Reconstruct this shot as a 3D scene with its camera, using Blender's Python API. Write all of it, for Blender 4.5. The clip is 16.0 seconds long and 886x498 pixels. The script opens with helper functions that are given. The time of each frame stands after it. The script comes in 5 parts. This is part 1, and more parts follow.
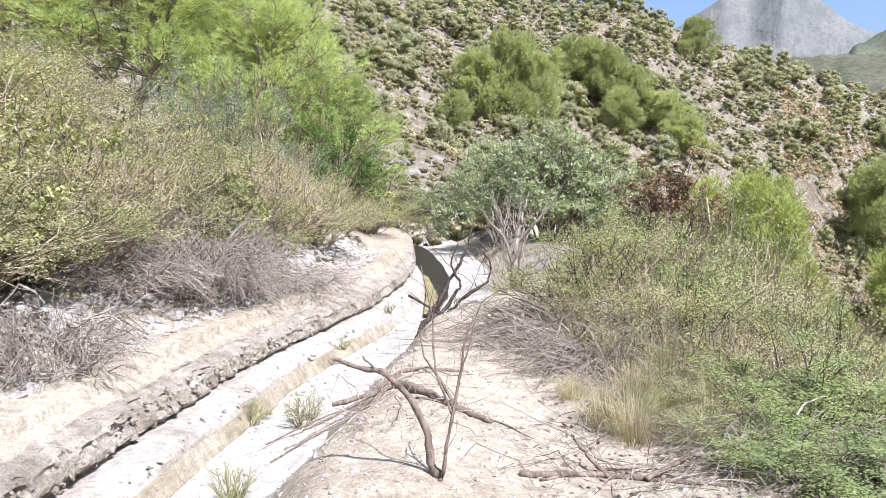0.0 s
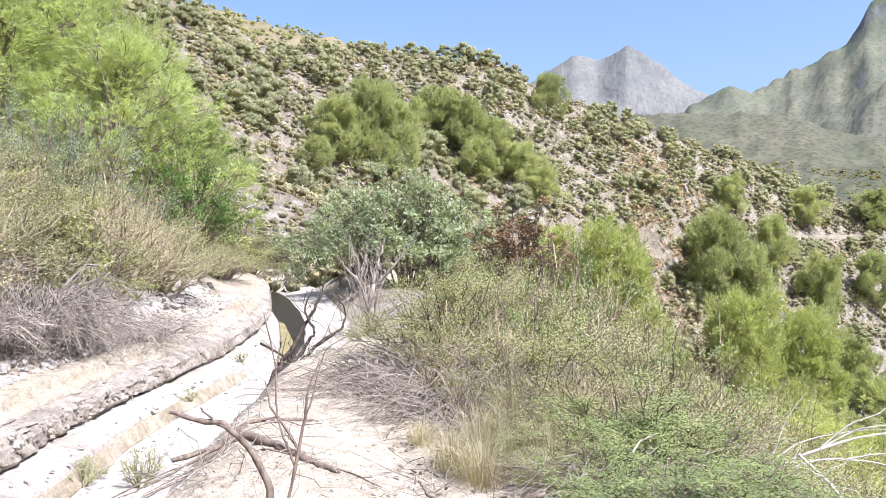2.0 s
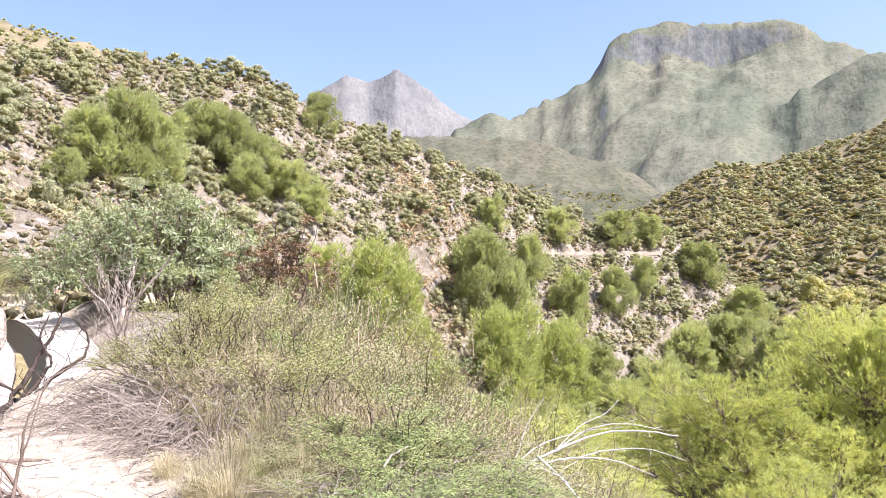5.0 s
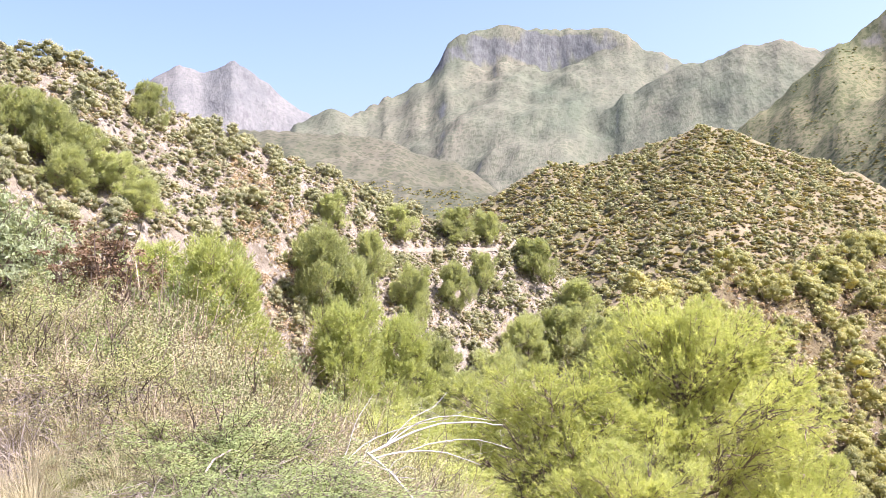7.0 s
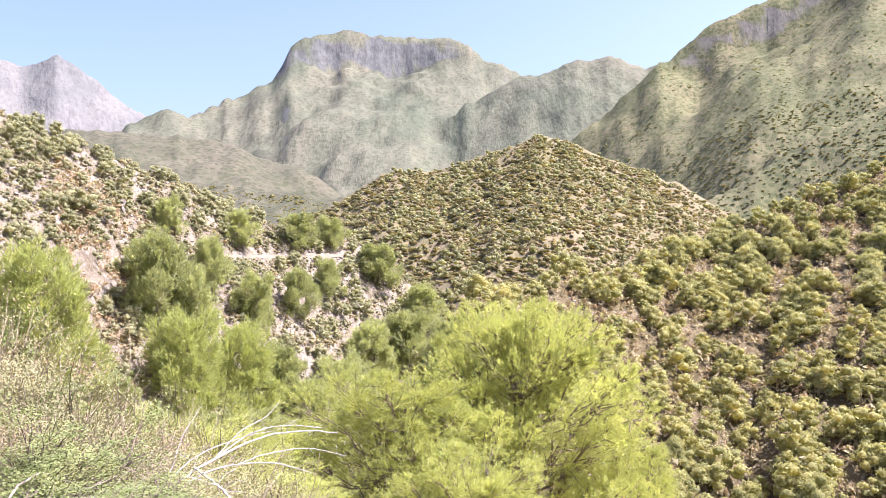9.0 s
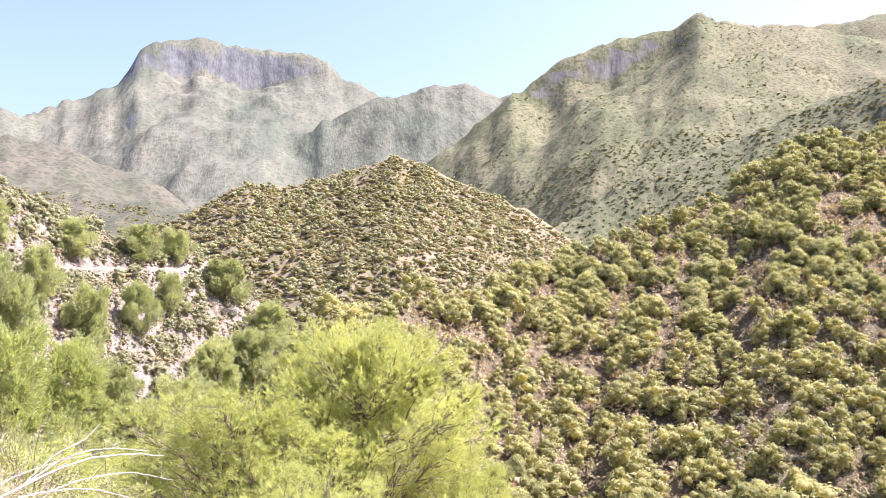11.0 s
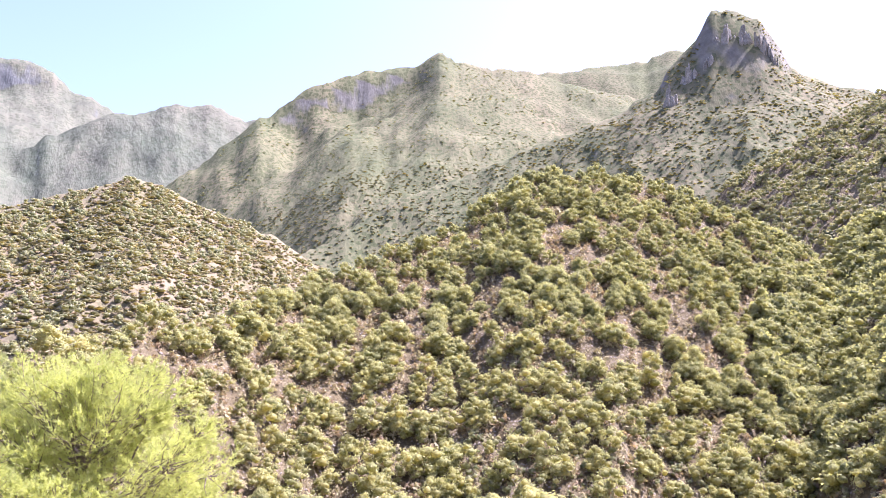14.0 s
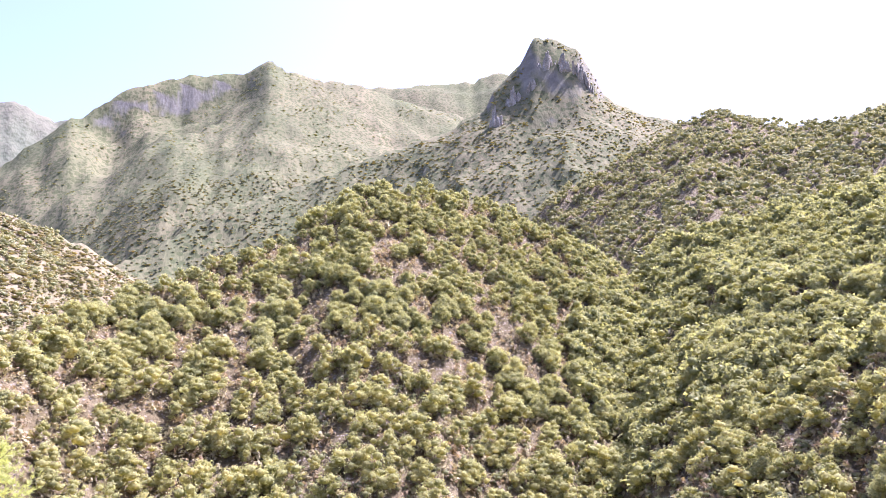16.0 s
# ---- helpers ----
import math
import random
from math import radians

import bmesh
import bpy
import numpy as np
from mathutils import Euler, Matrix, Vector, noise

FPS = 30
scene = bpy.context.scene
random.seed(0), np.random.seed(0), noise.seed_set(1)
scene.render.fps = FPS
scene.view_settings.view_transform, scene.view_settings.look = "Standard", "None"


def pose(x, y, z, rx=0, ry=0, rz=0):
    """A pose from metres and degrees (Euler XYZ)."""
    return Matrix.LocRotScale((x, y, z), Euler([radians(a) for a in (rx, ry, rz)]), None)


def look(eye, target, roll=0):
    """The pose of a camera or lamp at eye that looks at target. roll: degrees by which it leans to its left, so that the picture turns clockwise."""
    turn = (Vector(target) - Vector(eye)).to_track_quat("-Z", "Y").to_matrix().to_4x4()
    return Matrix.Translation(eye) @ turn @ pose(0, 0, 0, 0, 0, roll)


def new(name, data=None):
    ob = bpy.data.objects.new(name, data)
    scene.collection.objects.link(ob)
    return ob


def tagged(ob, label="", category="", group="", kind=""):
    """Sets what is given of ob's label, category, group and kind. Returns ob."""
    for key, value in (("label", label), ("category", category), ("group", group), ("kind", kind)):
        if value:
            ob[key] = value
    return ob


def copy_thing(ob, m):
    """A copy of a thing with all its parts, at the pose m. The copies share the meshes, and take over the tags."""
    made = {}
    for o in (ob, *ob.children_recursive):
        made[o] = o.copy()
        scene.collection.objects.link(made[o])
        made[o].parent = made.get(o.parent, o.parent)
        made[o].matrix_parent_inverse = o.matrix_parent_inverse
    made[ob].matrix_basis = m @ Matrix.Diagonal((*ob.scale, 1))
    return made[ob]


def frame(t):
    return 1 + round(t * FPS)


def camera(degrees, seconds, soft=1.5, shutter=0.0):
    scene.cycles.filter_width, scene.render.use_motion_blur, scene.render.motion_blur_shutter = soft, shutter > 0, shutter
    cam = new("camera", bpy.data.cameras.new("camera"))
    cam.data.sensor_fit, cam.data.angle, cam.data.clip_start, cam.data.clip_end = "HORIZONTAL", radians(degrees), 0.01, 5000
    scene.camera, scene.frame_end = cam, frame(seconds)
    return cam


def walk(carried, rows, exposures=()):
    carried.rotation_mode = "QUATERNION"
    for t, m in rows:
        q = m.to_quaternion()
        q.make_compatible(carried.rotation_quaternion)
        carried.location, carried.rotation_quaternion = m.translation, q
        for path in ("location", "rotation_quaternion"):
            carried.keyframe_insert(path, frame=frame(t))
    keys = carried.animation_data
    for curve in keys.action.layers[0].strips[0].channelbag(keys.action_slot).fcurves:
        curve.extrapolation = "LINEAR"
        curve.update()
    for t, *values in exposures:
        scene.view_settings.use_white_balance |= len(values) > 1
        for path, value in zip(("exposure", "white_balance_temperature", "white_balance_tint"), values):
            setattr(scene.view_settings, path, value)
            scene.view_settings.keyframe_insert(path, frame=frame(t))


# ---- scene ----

# ---------- camera: a person turning on the spot ----------
cam = camera(57.7, 16.0, soft=0.62)
ARM, EYE_Z = 0.5, 1.6
TURN = [  # seconds, heading (degrees clockwise from +y), pitch, lean
    (0.0, 0.0, -4.83, 0.31), (0.5, 2.25, -3.7, -0.1), (1.0, 4.3, -2.61, -0.1), (1.5, 7.05, -1.92, -0.17),
    (2.0, 9.82, -1.57, -0.22), (2.5, 12.31, -1.25, -0.12), (3.0, 14.95, -0.97, -0.06), (3.5, 17.88, -0.97, -0.1),
    (4.2, 21.6, -0.7, -0.05), (5.0, 25.9, -0.2, 0.03),
    (5.8, 30.24, 0.12, 0.06), (6.0, 31.5, -0.07, 0.05), (6.5, 34.38, -0.08, 0.28), (7.0, 37.16, -0.47, 0.26),
    (7.5, 39.74, -0.76, 0.29), (8.0, 42.07, -0.48, 0.34), (8.5, 45.38, -0.37, 0.25), (9.0, 48.14, -0.13, 0.5),
    (9.2, 49.26, 0.06, 0.45), (10.2, 54.4, 0.8, -0.5), (11.3, 60.09, 1.38, -1.33), (11.5, 61.11, 1.36, -1.33),
    (12.0, 64.11, 1.41, -0.75), (12.5, 66.75, 1.48, -0.92), (13.0, 69.5, 2.01, -0.96), (13.5, 73.49, 2.49, -0.91),
    (14.0, 76.4, 3.56, -0.7), (14.5, 79.35, 4.62, -0.73), (15.0, 82.45, 4.66, -0.62), (15.5, 85.43, 4.75, -0.64),
    (16.0, 88.54, 4.64, -0.58)]
PATH = []
for t, yaw, pitch, lean in TURN:
    a = radians(yaw)
    PATH.append((t, pose(ARM * math.sin(a), ARM * math.cos(a), EYE_Z, 90 + pitch, 0, -yaw) @ pose(0, 0, 0, 0, 0, -lean)))
walk(cam, PATH, exposures=[(0.0, 1.07, 5570, 14.5), (1.5, 1.18, 5570, 16), (3.5, 1.26, 5700, 19), (6.0, 1.5, 5920, 26), (8.5, 1.57, 5930, 28), (12.5, 1.79, 5640, 36), (16.0, 1.83, 5460, 39)])

# ---------- daylight ----------
SUN_AZ, SUN_EL = 138.0, 56.0
world = bpy.data.worlds.new("daylight")
scene.world = world
world.use_nodes = True
wn = world.node_tree.nodes
sky = wn.new("ShaderNodeTexSky")
sky.sky_type = "NISHITA"
sky.sun_disc = False
sky.sun_elevation, sky.sun_rotation = radians(SUN_EL), radians(SUN_AZ)
sky.air_density, sky.dust_density, sky.ozone_density = 1.0, 3.4, 1.6
wn["Background"].inputs["Strength"].default_value = 0.1
world.node_tree.links.new(sky.outputs["Color"], wn["Background"].inputs["Color"])
sun = new("sun", bpy.data.lights.new("sun", "SUN"))
sun.data.energy, sun.data.angle, sun.data.color = 4.9, radians(0.55), (1.0, 0.955, 0.88)
sd = Vector((math.sin(radians(SUN_AZ)) * math.cos(radians(SUN_EL)), math.cos(radians(SUN_AZ)) * math.cos(radians(SUN_EL)), math.sin(radians(SUN_EL))))
sun.matrix_world = look(tuple(sd * 50), (0, 0, 0))

# ---------- small tools ----------
rng = np.random.default_rng(7)


def mesh_of(name, V, F, mats, slot=None, smooth=False):
    """A mesh of triangles or of quads from arrays."""
    V, F = np.asarray(V, np.float32), np.asarray(F, np.int32)
    me = bpy.data.meshes.new(name)
    k = F.shape[1]
    me.vertices.add(len(V))
    me.vertices.foreach_set("co", V.ravel())
    me.loops.add(F.size)
    me.loops.foreach_set("vertex_index", F.ravel())
    me.polygons.add(len(F))
    me.polygons.foreach_set("loop_start", np.arange(0, F.size, k, dtype=np.int32))
    if slot is not None:
        me.polygons.foreach_set("material_index", np.asarray(slot, np.int32))
    me.polygons.foreach_set("use_smooth", np.broadcast_to(np.asarray(smooth, bool), (len(F),)).copy())
    for m in mats:
        me.materials.append(m)
    me.update(calc_edges=True)
    me.validate()
    return me


def hash2(i, j, seed):
    h = (i * 374761393 + j * 668265263 + seed * 1442695041) & 0xFFFFFFFF
    h = ((h ^ (h >> 13)) * 1274126177) & 0xFFFFFFFF
    return ((h ^ (h >> 16)) & 0xFFFFFF) / float(0xFFFFFF)


def vnoise(x, y, seed=0):
    x, y = np.asarray(x, float), np.asarray(y, float)
    i, j = np.floor(x).astype(np.int64), np.floor(y).astype(np.int64)
    u, v = x - i, y - j
    u, v = u * u * (3 - 2 * u), v * v * (3 - 2 * v)
    a, b = hash2(i, j, seed), hash2(i + 1, j, seed)
    c, d = hash2(i, j + 1, seed), hash2(i + 1, j + 1, seed)
    return (a + (b - a) * u) * (1 - v) + (c + (d - c) * u) * v


def fbm(x, y, size, octaves=4, seed=0, ridged=False):
    """Noise from -1 to 1 with features of that size."""
    total, amp, norm, s = 0.0, 1.0, 0.0, 1.0 / size
    for o in range(octaves):
        n = vnoise(x * s + 17.3 * o, y * s - 9.1 * o, seed + o) * 2 - 1
        total = total + amp * ((1 - 2 * np.abs(n)) if ridged else n)
        norm += amp
        amp, s = amp * 0.5, s * 2.03
    return total / norm


def smooth(x, a, b):
    t = np.clip((x - a) / (b - a), 0, 1)
    return t * t * (3 - 2 * t)


# ---------- materials ----------
def material(name, rough=0.85, spec=0.3):
    m = bpy.data.materials.new(name)
    m.use_nodes = True
    b = m.node_tree.nodes["Principled BSDF"]
    b.inputs["Roughness"].default_value = rough
    b.inputs["Specular IOR Level"].default_value = spec
    return m, m.node_tree.nodes, m.node_tree.links, b


def noise_node(N, L, scale, detail=4, rough=0.6, coord=None):
    n = N.new("ShaderNodeTexNoise")
    n.inputs["Scale"].default_value, n.inputs["Detail"].default_value, n.inputs["Roughness"].default_value = scale, detail, rough
    if coord is not None:
        L.new(coord, n.inputs["Vector"])
    return n


def ramp(N, L, fac, stops):
    r = N.new("ShaderNodeValToRGB")
    e = r.color_ramp.elements
    while len(e) < len(stops):
        e.new(0.5)
    for el, (p, c) in zip(e, stops):
        el.position, el.color = p, (*c, 1)
    L.new(fac, r.inputs["Fac"])
    return r


def mix(N, L, fac, a, b, kind="MIX"):
    m = N.new("ShaderNodeMix")
    m.data_type, m.blend_type = "RGBA", kind
    for sock, v in ((m.inputs[0], fac), (m.inputs[6], a), (m.inputs[7], b)):
        if isinstance(v, (int, float)):
            sock.default_value = v
        elif isinstance(v, tuple):
            sock.default_value = (*v, 1)
        else:
            L.new(v, sock)
    return m.outputs[2]


def bump(N, L, b, height, strength, dist):
    n = N.new("ShaderNodeBump")
    n.inputs["Strength"].default_value, n.inputs["Distance"].default_value = strength, dist
    L.new(height, n.inputs["Height"])
    L.new(n.outputs["Normal"], b.inputs["Normal"])


def soil(name, stops, big, fine, depth, speck=None, rough=0.95):
    """Earth: a large-scale and a fine noise run a colour ramp; stones as specks."""
    m, N, L, b = material(name, rough, 0.15)
    pos = N.new("ShaderNodeNewGeometry").outputs["Position"]
    n1, n2 = noise_node(N, L, big, 5, 0.65, pos), noise_node(N, L, fine, 6, 0.7, pos)
    r1 = ramp(N, L, n1.outputs["Fac"], stops)
    r2 = ramp(N, L, n2.outputs["Fac"], [(0.3, (0.62, 0.6, 0.58)), (0.7, (1.25, 1.25, 1.25))])
    col = mix(N, L, 1.0, r1.outputs["Color"], r2.outputs["Color"], "MULTIPLY")
    n3 = noise_node(N, L, fine * 7.0, 3, 0.7, pos)
    col = mix(N, L, 1.0, col, ramp(N, L, n3.outputs["Fac"], [(0.35, (0.74, 0.73, 0.72)), (0.62, (1.14, 1.14, 1.14))]).outputs["Color"], "MULTIPLY")
    if speck:
        scale, amount, tone = speck
        v = N.new("ShaderNodeTexVoronoi")
        v.inputs["Scale"].default_value = scale
        L.new(pos, v.inputs["Vector"])
        cut = ramp(N, L, v.outputs["Distance"], [(amount * 0.6, (1, 1, 1)), (amount, (0, 0, 0))])
        col = mix(N, L, cut.outputs["Color"], col, tone)
    L.new(col, b.inputs["Base Color"])
    both = N.new("ShaderNodeMath")
    both.operation = "MULTIPLY_ADD"
    L.new(n3.outputs["Fac"], both.inputs[0])
    both.inputs[1].default_value = 0.3
    L.new(n2.outputs["Fac"], both.inputs[2])
    bump(N, L, b, both.outputs[0], 0.9, depth)
    return m


def rocky(name, scrub, grass, stone, size, cliff=0.72, facing=62.0, dot=7.0, cover=0.5, relief=0.03):
    """A mountain side: scrub and dry grass in patches, shrubs as dark specks, bare stone where it is steep."""
    m, N, L, b = material(name, 0.95, 0.05)
    geo = N.new("ShaderNodeNewGeometry")
    # gullies and screes run down the slopes, which face the valley
    flow = N.new("ShaderNodeMapping")
    flow.vector_type = "TEXTURE"
    flow.inputs["Rotation"].default_value, flow.inputs["Scale"].default_value = (0, 0, radians(-facing)), (1.0, 3.6, 1.8)
    L.new(geo.outputs["Position"], flow.inputs["Vector"])
    pos = flow.outputs["Vector"]
    n1, n2, n3 = (noise_node(N, L, s / size, 6, 0.65, pos) for s in (1.0, 4.5, 20.0))
    veg = mix(N, L, ramp(N, L, n1.outputs["Fac"], [(0.38, (0, 0, 0)), (0.62, (1, 1, 1))]).outputs["Color"], grass, scrub)
    tone = mix(N, L, 1.0, ramp(N, L, n3.outputs["Fac"], [(0.34, (0.91, 0.92, 0.92)), (0.66, (1.07, 1.07, 1.06))]).outputs["Color"], ramp(N, L, n2.outputs["Fac"], [(0.34, (0.84, 0.86, 0.87)), (0.66, (1.1, 1.09, 1.08))]).outputs["Color"], "MULTIPLY")
    # single shrubs, thick in some places and thin in others
    v = N.new("ShaderNodeTexVoronoi")
    v.inputs["Scale"].default_value, v.inputs["Randomness"].default_value = 1.0 / dot, 1.0
    L.new(geo.outputs["Position"], v.inputs["Vector"])
    thick = N.new("ShaderNodeMath")
    thick.operation = "MULTIPLY_ADD"
    L.new(n2.outputs["Fac"], thick.inputs[0])
    thick.inputs[1].default_value = -0.55
    L.new(v.outputs["Distance"], thick.inputs[2])
    spots = ramp(N, L, thick.outputs[0], [(0.02 + 0.16 * cover, (cover, cover, cover)), (0.12 + 0.16 * cover, (0, 0, 0))]).outputs["Color"]
    veg = mix(N, L, spots, veg, tuple(c * k for c, k in zip(scrub, (0.6, 0.68, 0.6))))
    stone2 = mix(N, L, ramp(N, L, n3.outputs["Fac"], [(0.38, (0, 0, 0)), (0.6, (1, 1, 1))]).outputs["Color"], tuple(c * 0.8 for c in stone), stone)
    sep = N.new("ShaderNodeSeparateXYZ")
    L.new(geo.outputs["Normal"], sep.inputs[0])
    a = N.new("ShaderNodeMath")
    a.operation = "MULTIPLY_ADD"
    L.new(n2.outputs["Fac"], a.inputs[0])
    a.inputs[1].default_value = 0.6
    L.new(sep.outputs["Z"], a.inputs[2])
    bare = ramp(N, L, a.outputs[0], [(cliff + 0.27, (1, 1, 1)), (cliff + 0.39, (0, 0, 0))]).outputs["Color"]
    col = mix(N, L, bare, veg, stone2)
    L.new(mix(N, L, 1.0, col, tone, "MULTIPLY"), b.inputs["Base Color"])
    n5 = noise_node(N, L, 6.0 / size, 7, 0.62, pos)
    bump(N, L, b, n5.outputs["Fac"], 0.7, size * relief)
    return m


def leaf(name, dark, light, through_it=0.35, rough=0.7, spot=None, tint=0.25, clump=1.1):
    """Foliage: each leaf takes its own tone; light passes through it."""
    m, N, L, b = material(name, rough, 0.12)
    geo = N.new("ShaderNodeNewGeometry")
    info = N.new("ShaderNodeObjectInfo")
    stops = [(0.0, dark), (0.75, light)]
    if spot:
        stops += [(0.9, light), (0.97, spot)]
    col = ramp(N, L, geo.outputs["Random Per Island"], stops).outputs["Color"]
    n = noise_node(N, L, clump, 4, 0.65, geo.outputs["Position"])
    col = mix(N, L, 1.0, col, ramp(N, L, n.outputs["Fac"], [(0.3, (0.62, 0.65, 0.66)), (0.7, (1.28, 1.24, 1.15))]).outputs["Color"], "MULTIPLY")
    col = mix(N, L, tint, col, mix(N, L, info.outputs["Random"], tuple(c * 0.75 for c in dark), tuple(c * 1.2 for c in light)))
    L.new(col, b.inputs["Base Color"])
    t = N.new("ShaderNodeBsdfTranslucent")
    L.new(mix(N, L, 1.0, col, (1.25, 1.2, 0.7), "MULTIPLY"), t.inputs["Color"])
    s = N.new("ShaderNodeMixShader")
    s.inputs[0].default_value = through_it
    L.new(b.outputs[0], s.inputs[1])
    L.new(t.outputs[0], s.inputs[2])
    L.new(s.outputs[0], N["Material Output"].inputs["Surface"])
    return m


def crown_mass(name, dark, light, fleck, deep, through_it=0.3):
    """The closed mass of a leafy crown, flecked and rough."""
    m, N, L, b = material(name, 0.8, 0.12)
    geo, info = N.new("ShaderNodeNewGeometry"), N.new("ShaderNodeObjectInfo")
    n = noise_node(N, L, fleck, 5, 0.75, geo.outputs["Position"])
    col = ramp(N, L, n.outputs["Fac"], [(0.32, tuple(c * 0.7 for c in dark)), (0.46, dark), (0.66, light)]).outputs["Color"]
    wide = noise_node(N, L, 0.2, 3, 0.6, geo.outputs["Position"])
    col = mix(N, L, 1.0, col, ramp(N, L, wide.outputs["Fac"], [(0.32, (0.72, 0.77, 0.74)), (0.68, (1.2, 1.15, 1.1))]).outputs["Color"], "MULTIPLY")
    col = mix(N, L, 1.0, col, ramp(N, L, geo.outputs["Random Per Island"], [(0, (0.75, 0.78, 0.78)), (1, (1.2, 1.15, 1.08))]).outputs["Color"], "MULTIPLY")
    col = mix(N, L, 1.0, col, ramp(N, L, info.outputs["Random"], [(0, (0.82, 0.86, 0.86)), (1, (1.14, 1.1, 1.02))]).outputs["Color"], "MULTIPLY")
    L.new(col, b.inputs["Base Color"])
    bump(N, L, b, n.outputs["Fac"], 0.8, deep)
    t = N.new("ShaderNodeBsdfTranslucent")
    L.new(mix(N, L, 1.0, col, (1.2, 1.15, 0.8), "MULTIPLY"), t.inputs["Color"])
    s = N.new("ShaderNodeMixShader")
    s.inputs[0].default_value = through_it
    L.new(b.outputs[0], s.inputs[1])
    L.new(t.outputs[0], s.inputs[2])
    L.new(s.outputs[0], N["Material Output"].inputs["Surface"])
    return m


def wood(name, dark, light, scale=9.0):
    m, N, L, b = material(name, 0.85, 0.2)
    co = N.new("ShaderNodeTexCoord").outputs["Object"]
    mp = N.new("ShaderNodeMapping")
    mp.inputs["Scale"].default_value = (scale, scale, scale * 0.22)
    L.new(co, mp.inputs["Vector"])
    n = noise_node(N, L, 3.0, 6, 0.7, mp.outputs["Vector"])
    geo = N.new("ShaderNodeNewGeometry")
    c = ramp(N, L, n.outputs["Fac"], [(0.35, dark), (0.65, light)]).outputs["Color"]
    c = mix(N, L, 1.0, c, ramp(N, L, geo.outputs["Random Per Island"], [(0, (0.7, 0.7, 0.7)), (1, (1.2, 1.2, 1.2))]).outputs["Color"], "MULTIPLY")
    L.new(c, b.inputs["Base Color"])
    bump(N, L, b, n.outputs["Fac"], 0.6, 0.01)
    return m


M_SAND = soil("pale_sandy_earth", [(0.3, (0.29, 0.24, 0.17)), (0.55, (0.385, 0.335, 0.258)), (0.75, (0.345, 0.302, 0.238))], 0.5, 9.0, 0.03, (16.0, 0.2, (0.5, 0.46, 0.42)))
M_SLOPE = soil("stony_tan_earth", [(0.3, (0.19, 0.158, 0.108)), (0.5, (0.295, 0.255, 0.19)), (0.72, (0.385, 0.345, 0.28))], 0.16, 1.1, 0.9, (0.8, 0.34, (0.36, 0.325, 0.28)))
M_FOREST = soil("brown_forest_earth", [(0.3, (0.09, 0.07, 0.036)), (0.48, (0.16, 0.128, 0.069)), (0.7, (0.25, 0.207, 0.123))], 0.09, 0.9, 1.0, (0.9, 0.3, (0.30, 0.255, 0.20)))
M_SCRUB = rocky("scrub_slope", (0.165, 0.142, 0.08), (0.225, 0.18, 0.115), (0.22, 0.19, 0.15), 60.0, 0.35, 62.0, 4.5, 0.5)
M_FAR = rocky("mountain_slope", (0.126, 0.130, 0.068), (0.186, 0.163, 0.095), (0.225, 0.208, 0.172), 170.0, 0.5, 75.0, 7.0, 0.7)
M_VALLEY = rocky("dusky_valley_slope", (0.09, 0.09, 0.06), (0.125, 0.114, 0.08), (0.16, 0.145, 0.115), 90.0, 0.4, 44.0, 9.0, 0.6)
M_PEAK = rocky("grey_limestone_mountain", (0.109, 0.121, 0.083), (0.159, 0.148, 0.107), (0.145, 0.147, 0.138), 340.0, 0.58, 50.0, 15.0, 0.45, 0.05)
M_HIGH = rocky("bare_limestone_peak", (0.135, 0.135, 0.13), (0.175, 0.168, 0.155), (0.165, 0.16, 0.152), 360.0, 0.66, 22.0, 20.0, 0.3, 0.06)
M_BARK = wood("grey_brown_bark", (0.13, 0.095, 0.07), (0.27, 0.215, 0.17))
M_DEAD = wood("weathered_dead_wood", (0.15, 0.118, 0.09), (0.40, 0.35, 0.295))
M_BRANCH = wood("brown_dead_branch", (0.07, 0.053, 0.042), (0.25, 0.195, 0.15))
M_LITTER = wood("grey_brown_litter", (0.14, 0.105, 0.075), (0.34, 0.28, 0.215))
M_PALEWOOD = wood("bleached_dead_wood", (0.36, 0.34, 0.31), (0.58, 0.56, 0.53))
M_DARKTWIG = wood("dark_dead_twig", (0.10, 0.075, 0.055), (0.22, 0.17, 0.135))
M_STRAWTWIG = wood("straw_coloured_twig", (0.20, 0.155, 0.10), (0.44, 0.37, 0.26))
M_TANSCRUB = leaf("tan_brown_scrub_leaf", (0.27, 0.195, 0.125), (0.45, 0.35, 0.225), 0.35)
M_TANSTRAW = leaf("tan_straw_grass", (0.28, 0.23, 0.14), (0.44, 0.375, 0.25), 0.3)
M_BLACKTWIG = wood("blackened_dead_wood", (0.035, 0.026, 0.02), (0.09, 0.068, 0.052))
M_PINE_HOT = leaf("bright_pine_needles", (0.36, 0.405, 0.135), (0.535, 0.575, 0.24), 0.52, spot=(0.48, 0.46, 0.23), clump=2.2)
M_PINE = leaf("pine_needles", (0.29, 0.36, 0.135), (0.515, 0.58, 0.26), 0.46, clump=1.6)
M_PINE_FAR = leaf("olive_pine_crown", (0.33, 0.335, 0.155), (0.46, 0.455, 0.23), 0.47, tint=0.3, clump=0.22)
M_PINE_LIME = leaf("lime_green_pine_needles", (0.33, 0.38, 0.14), (0.50, 0.545, 0.235), 0.5, clump=1.2)
M_PINE_SUN = leaf("sunlit_pine_sprays", (0.315, 0.355, 0.165), (0.50, 0.535, 0.28), 0.47, tint=0.3)
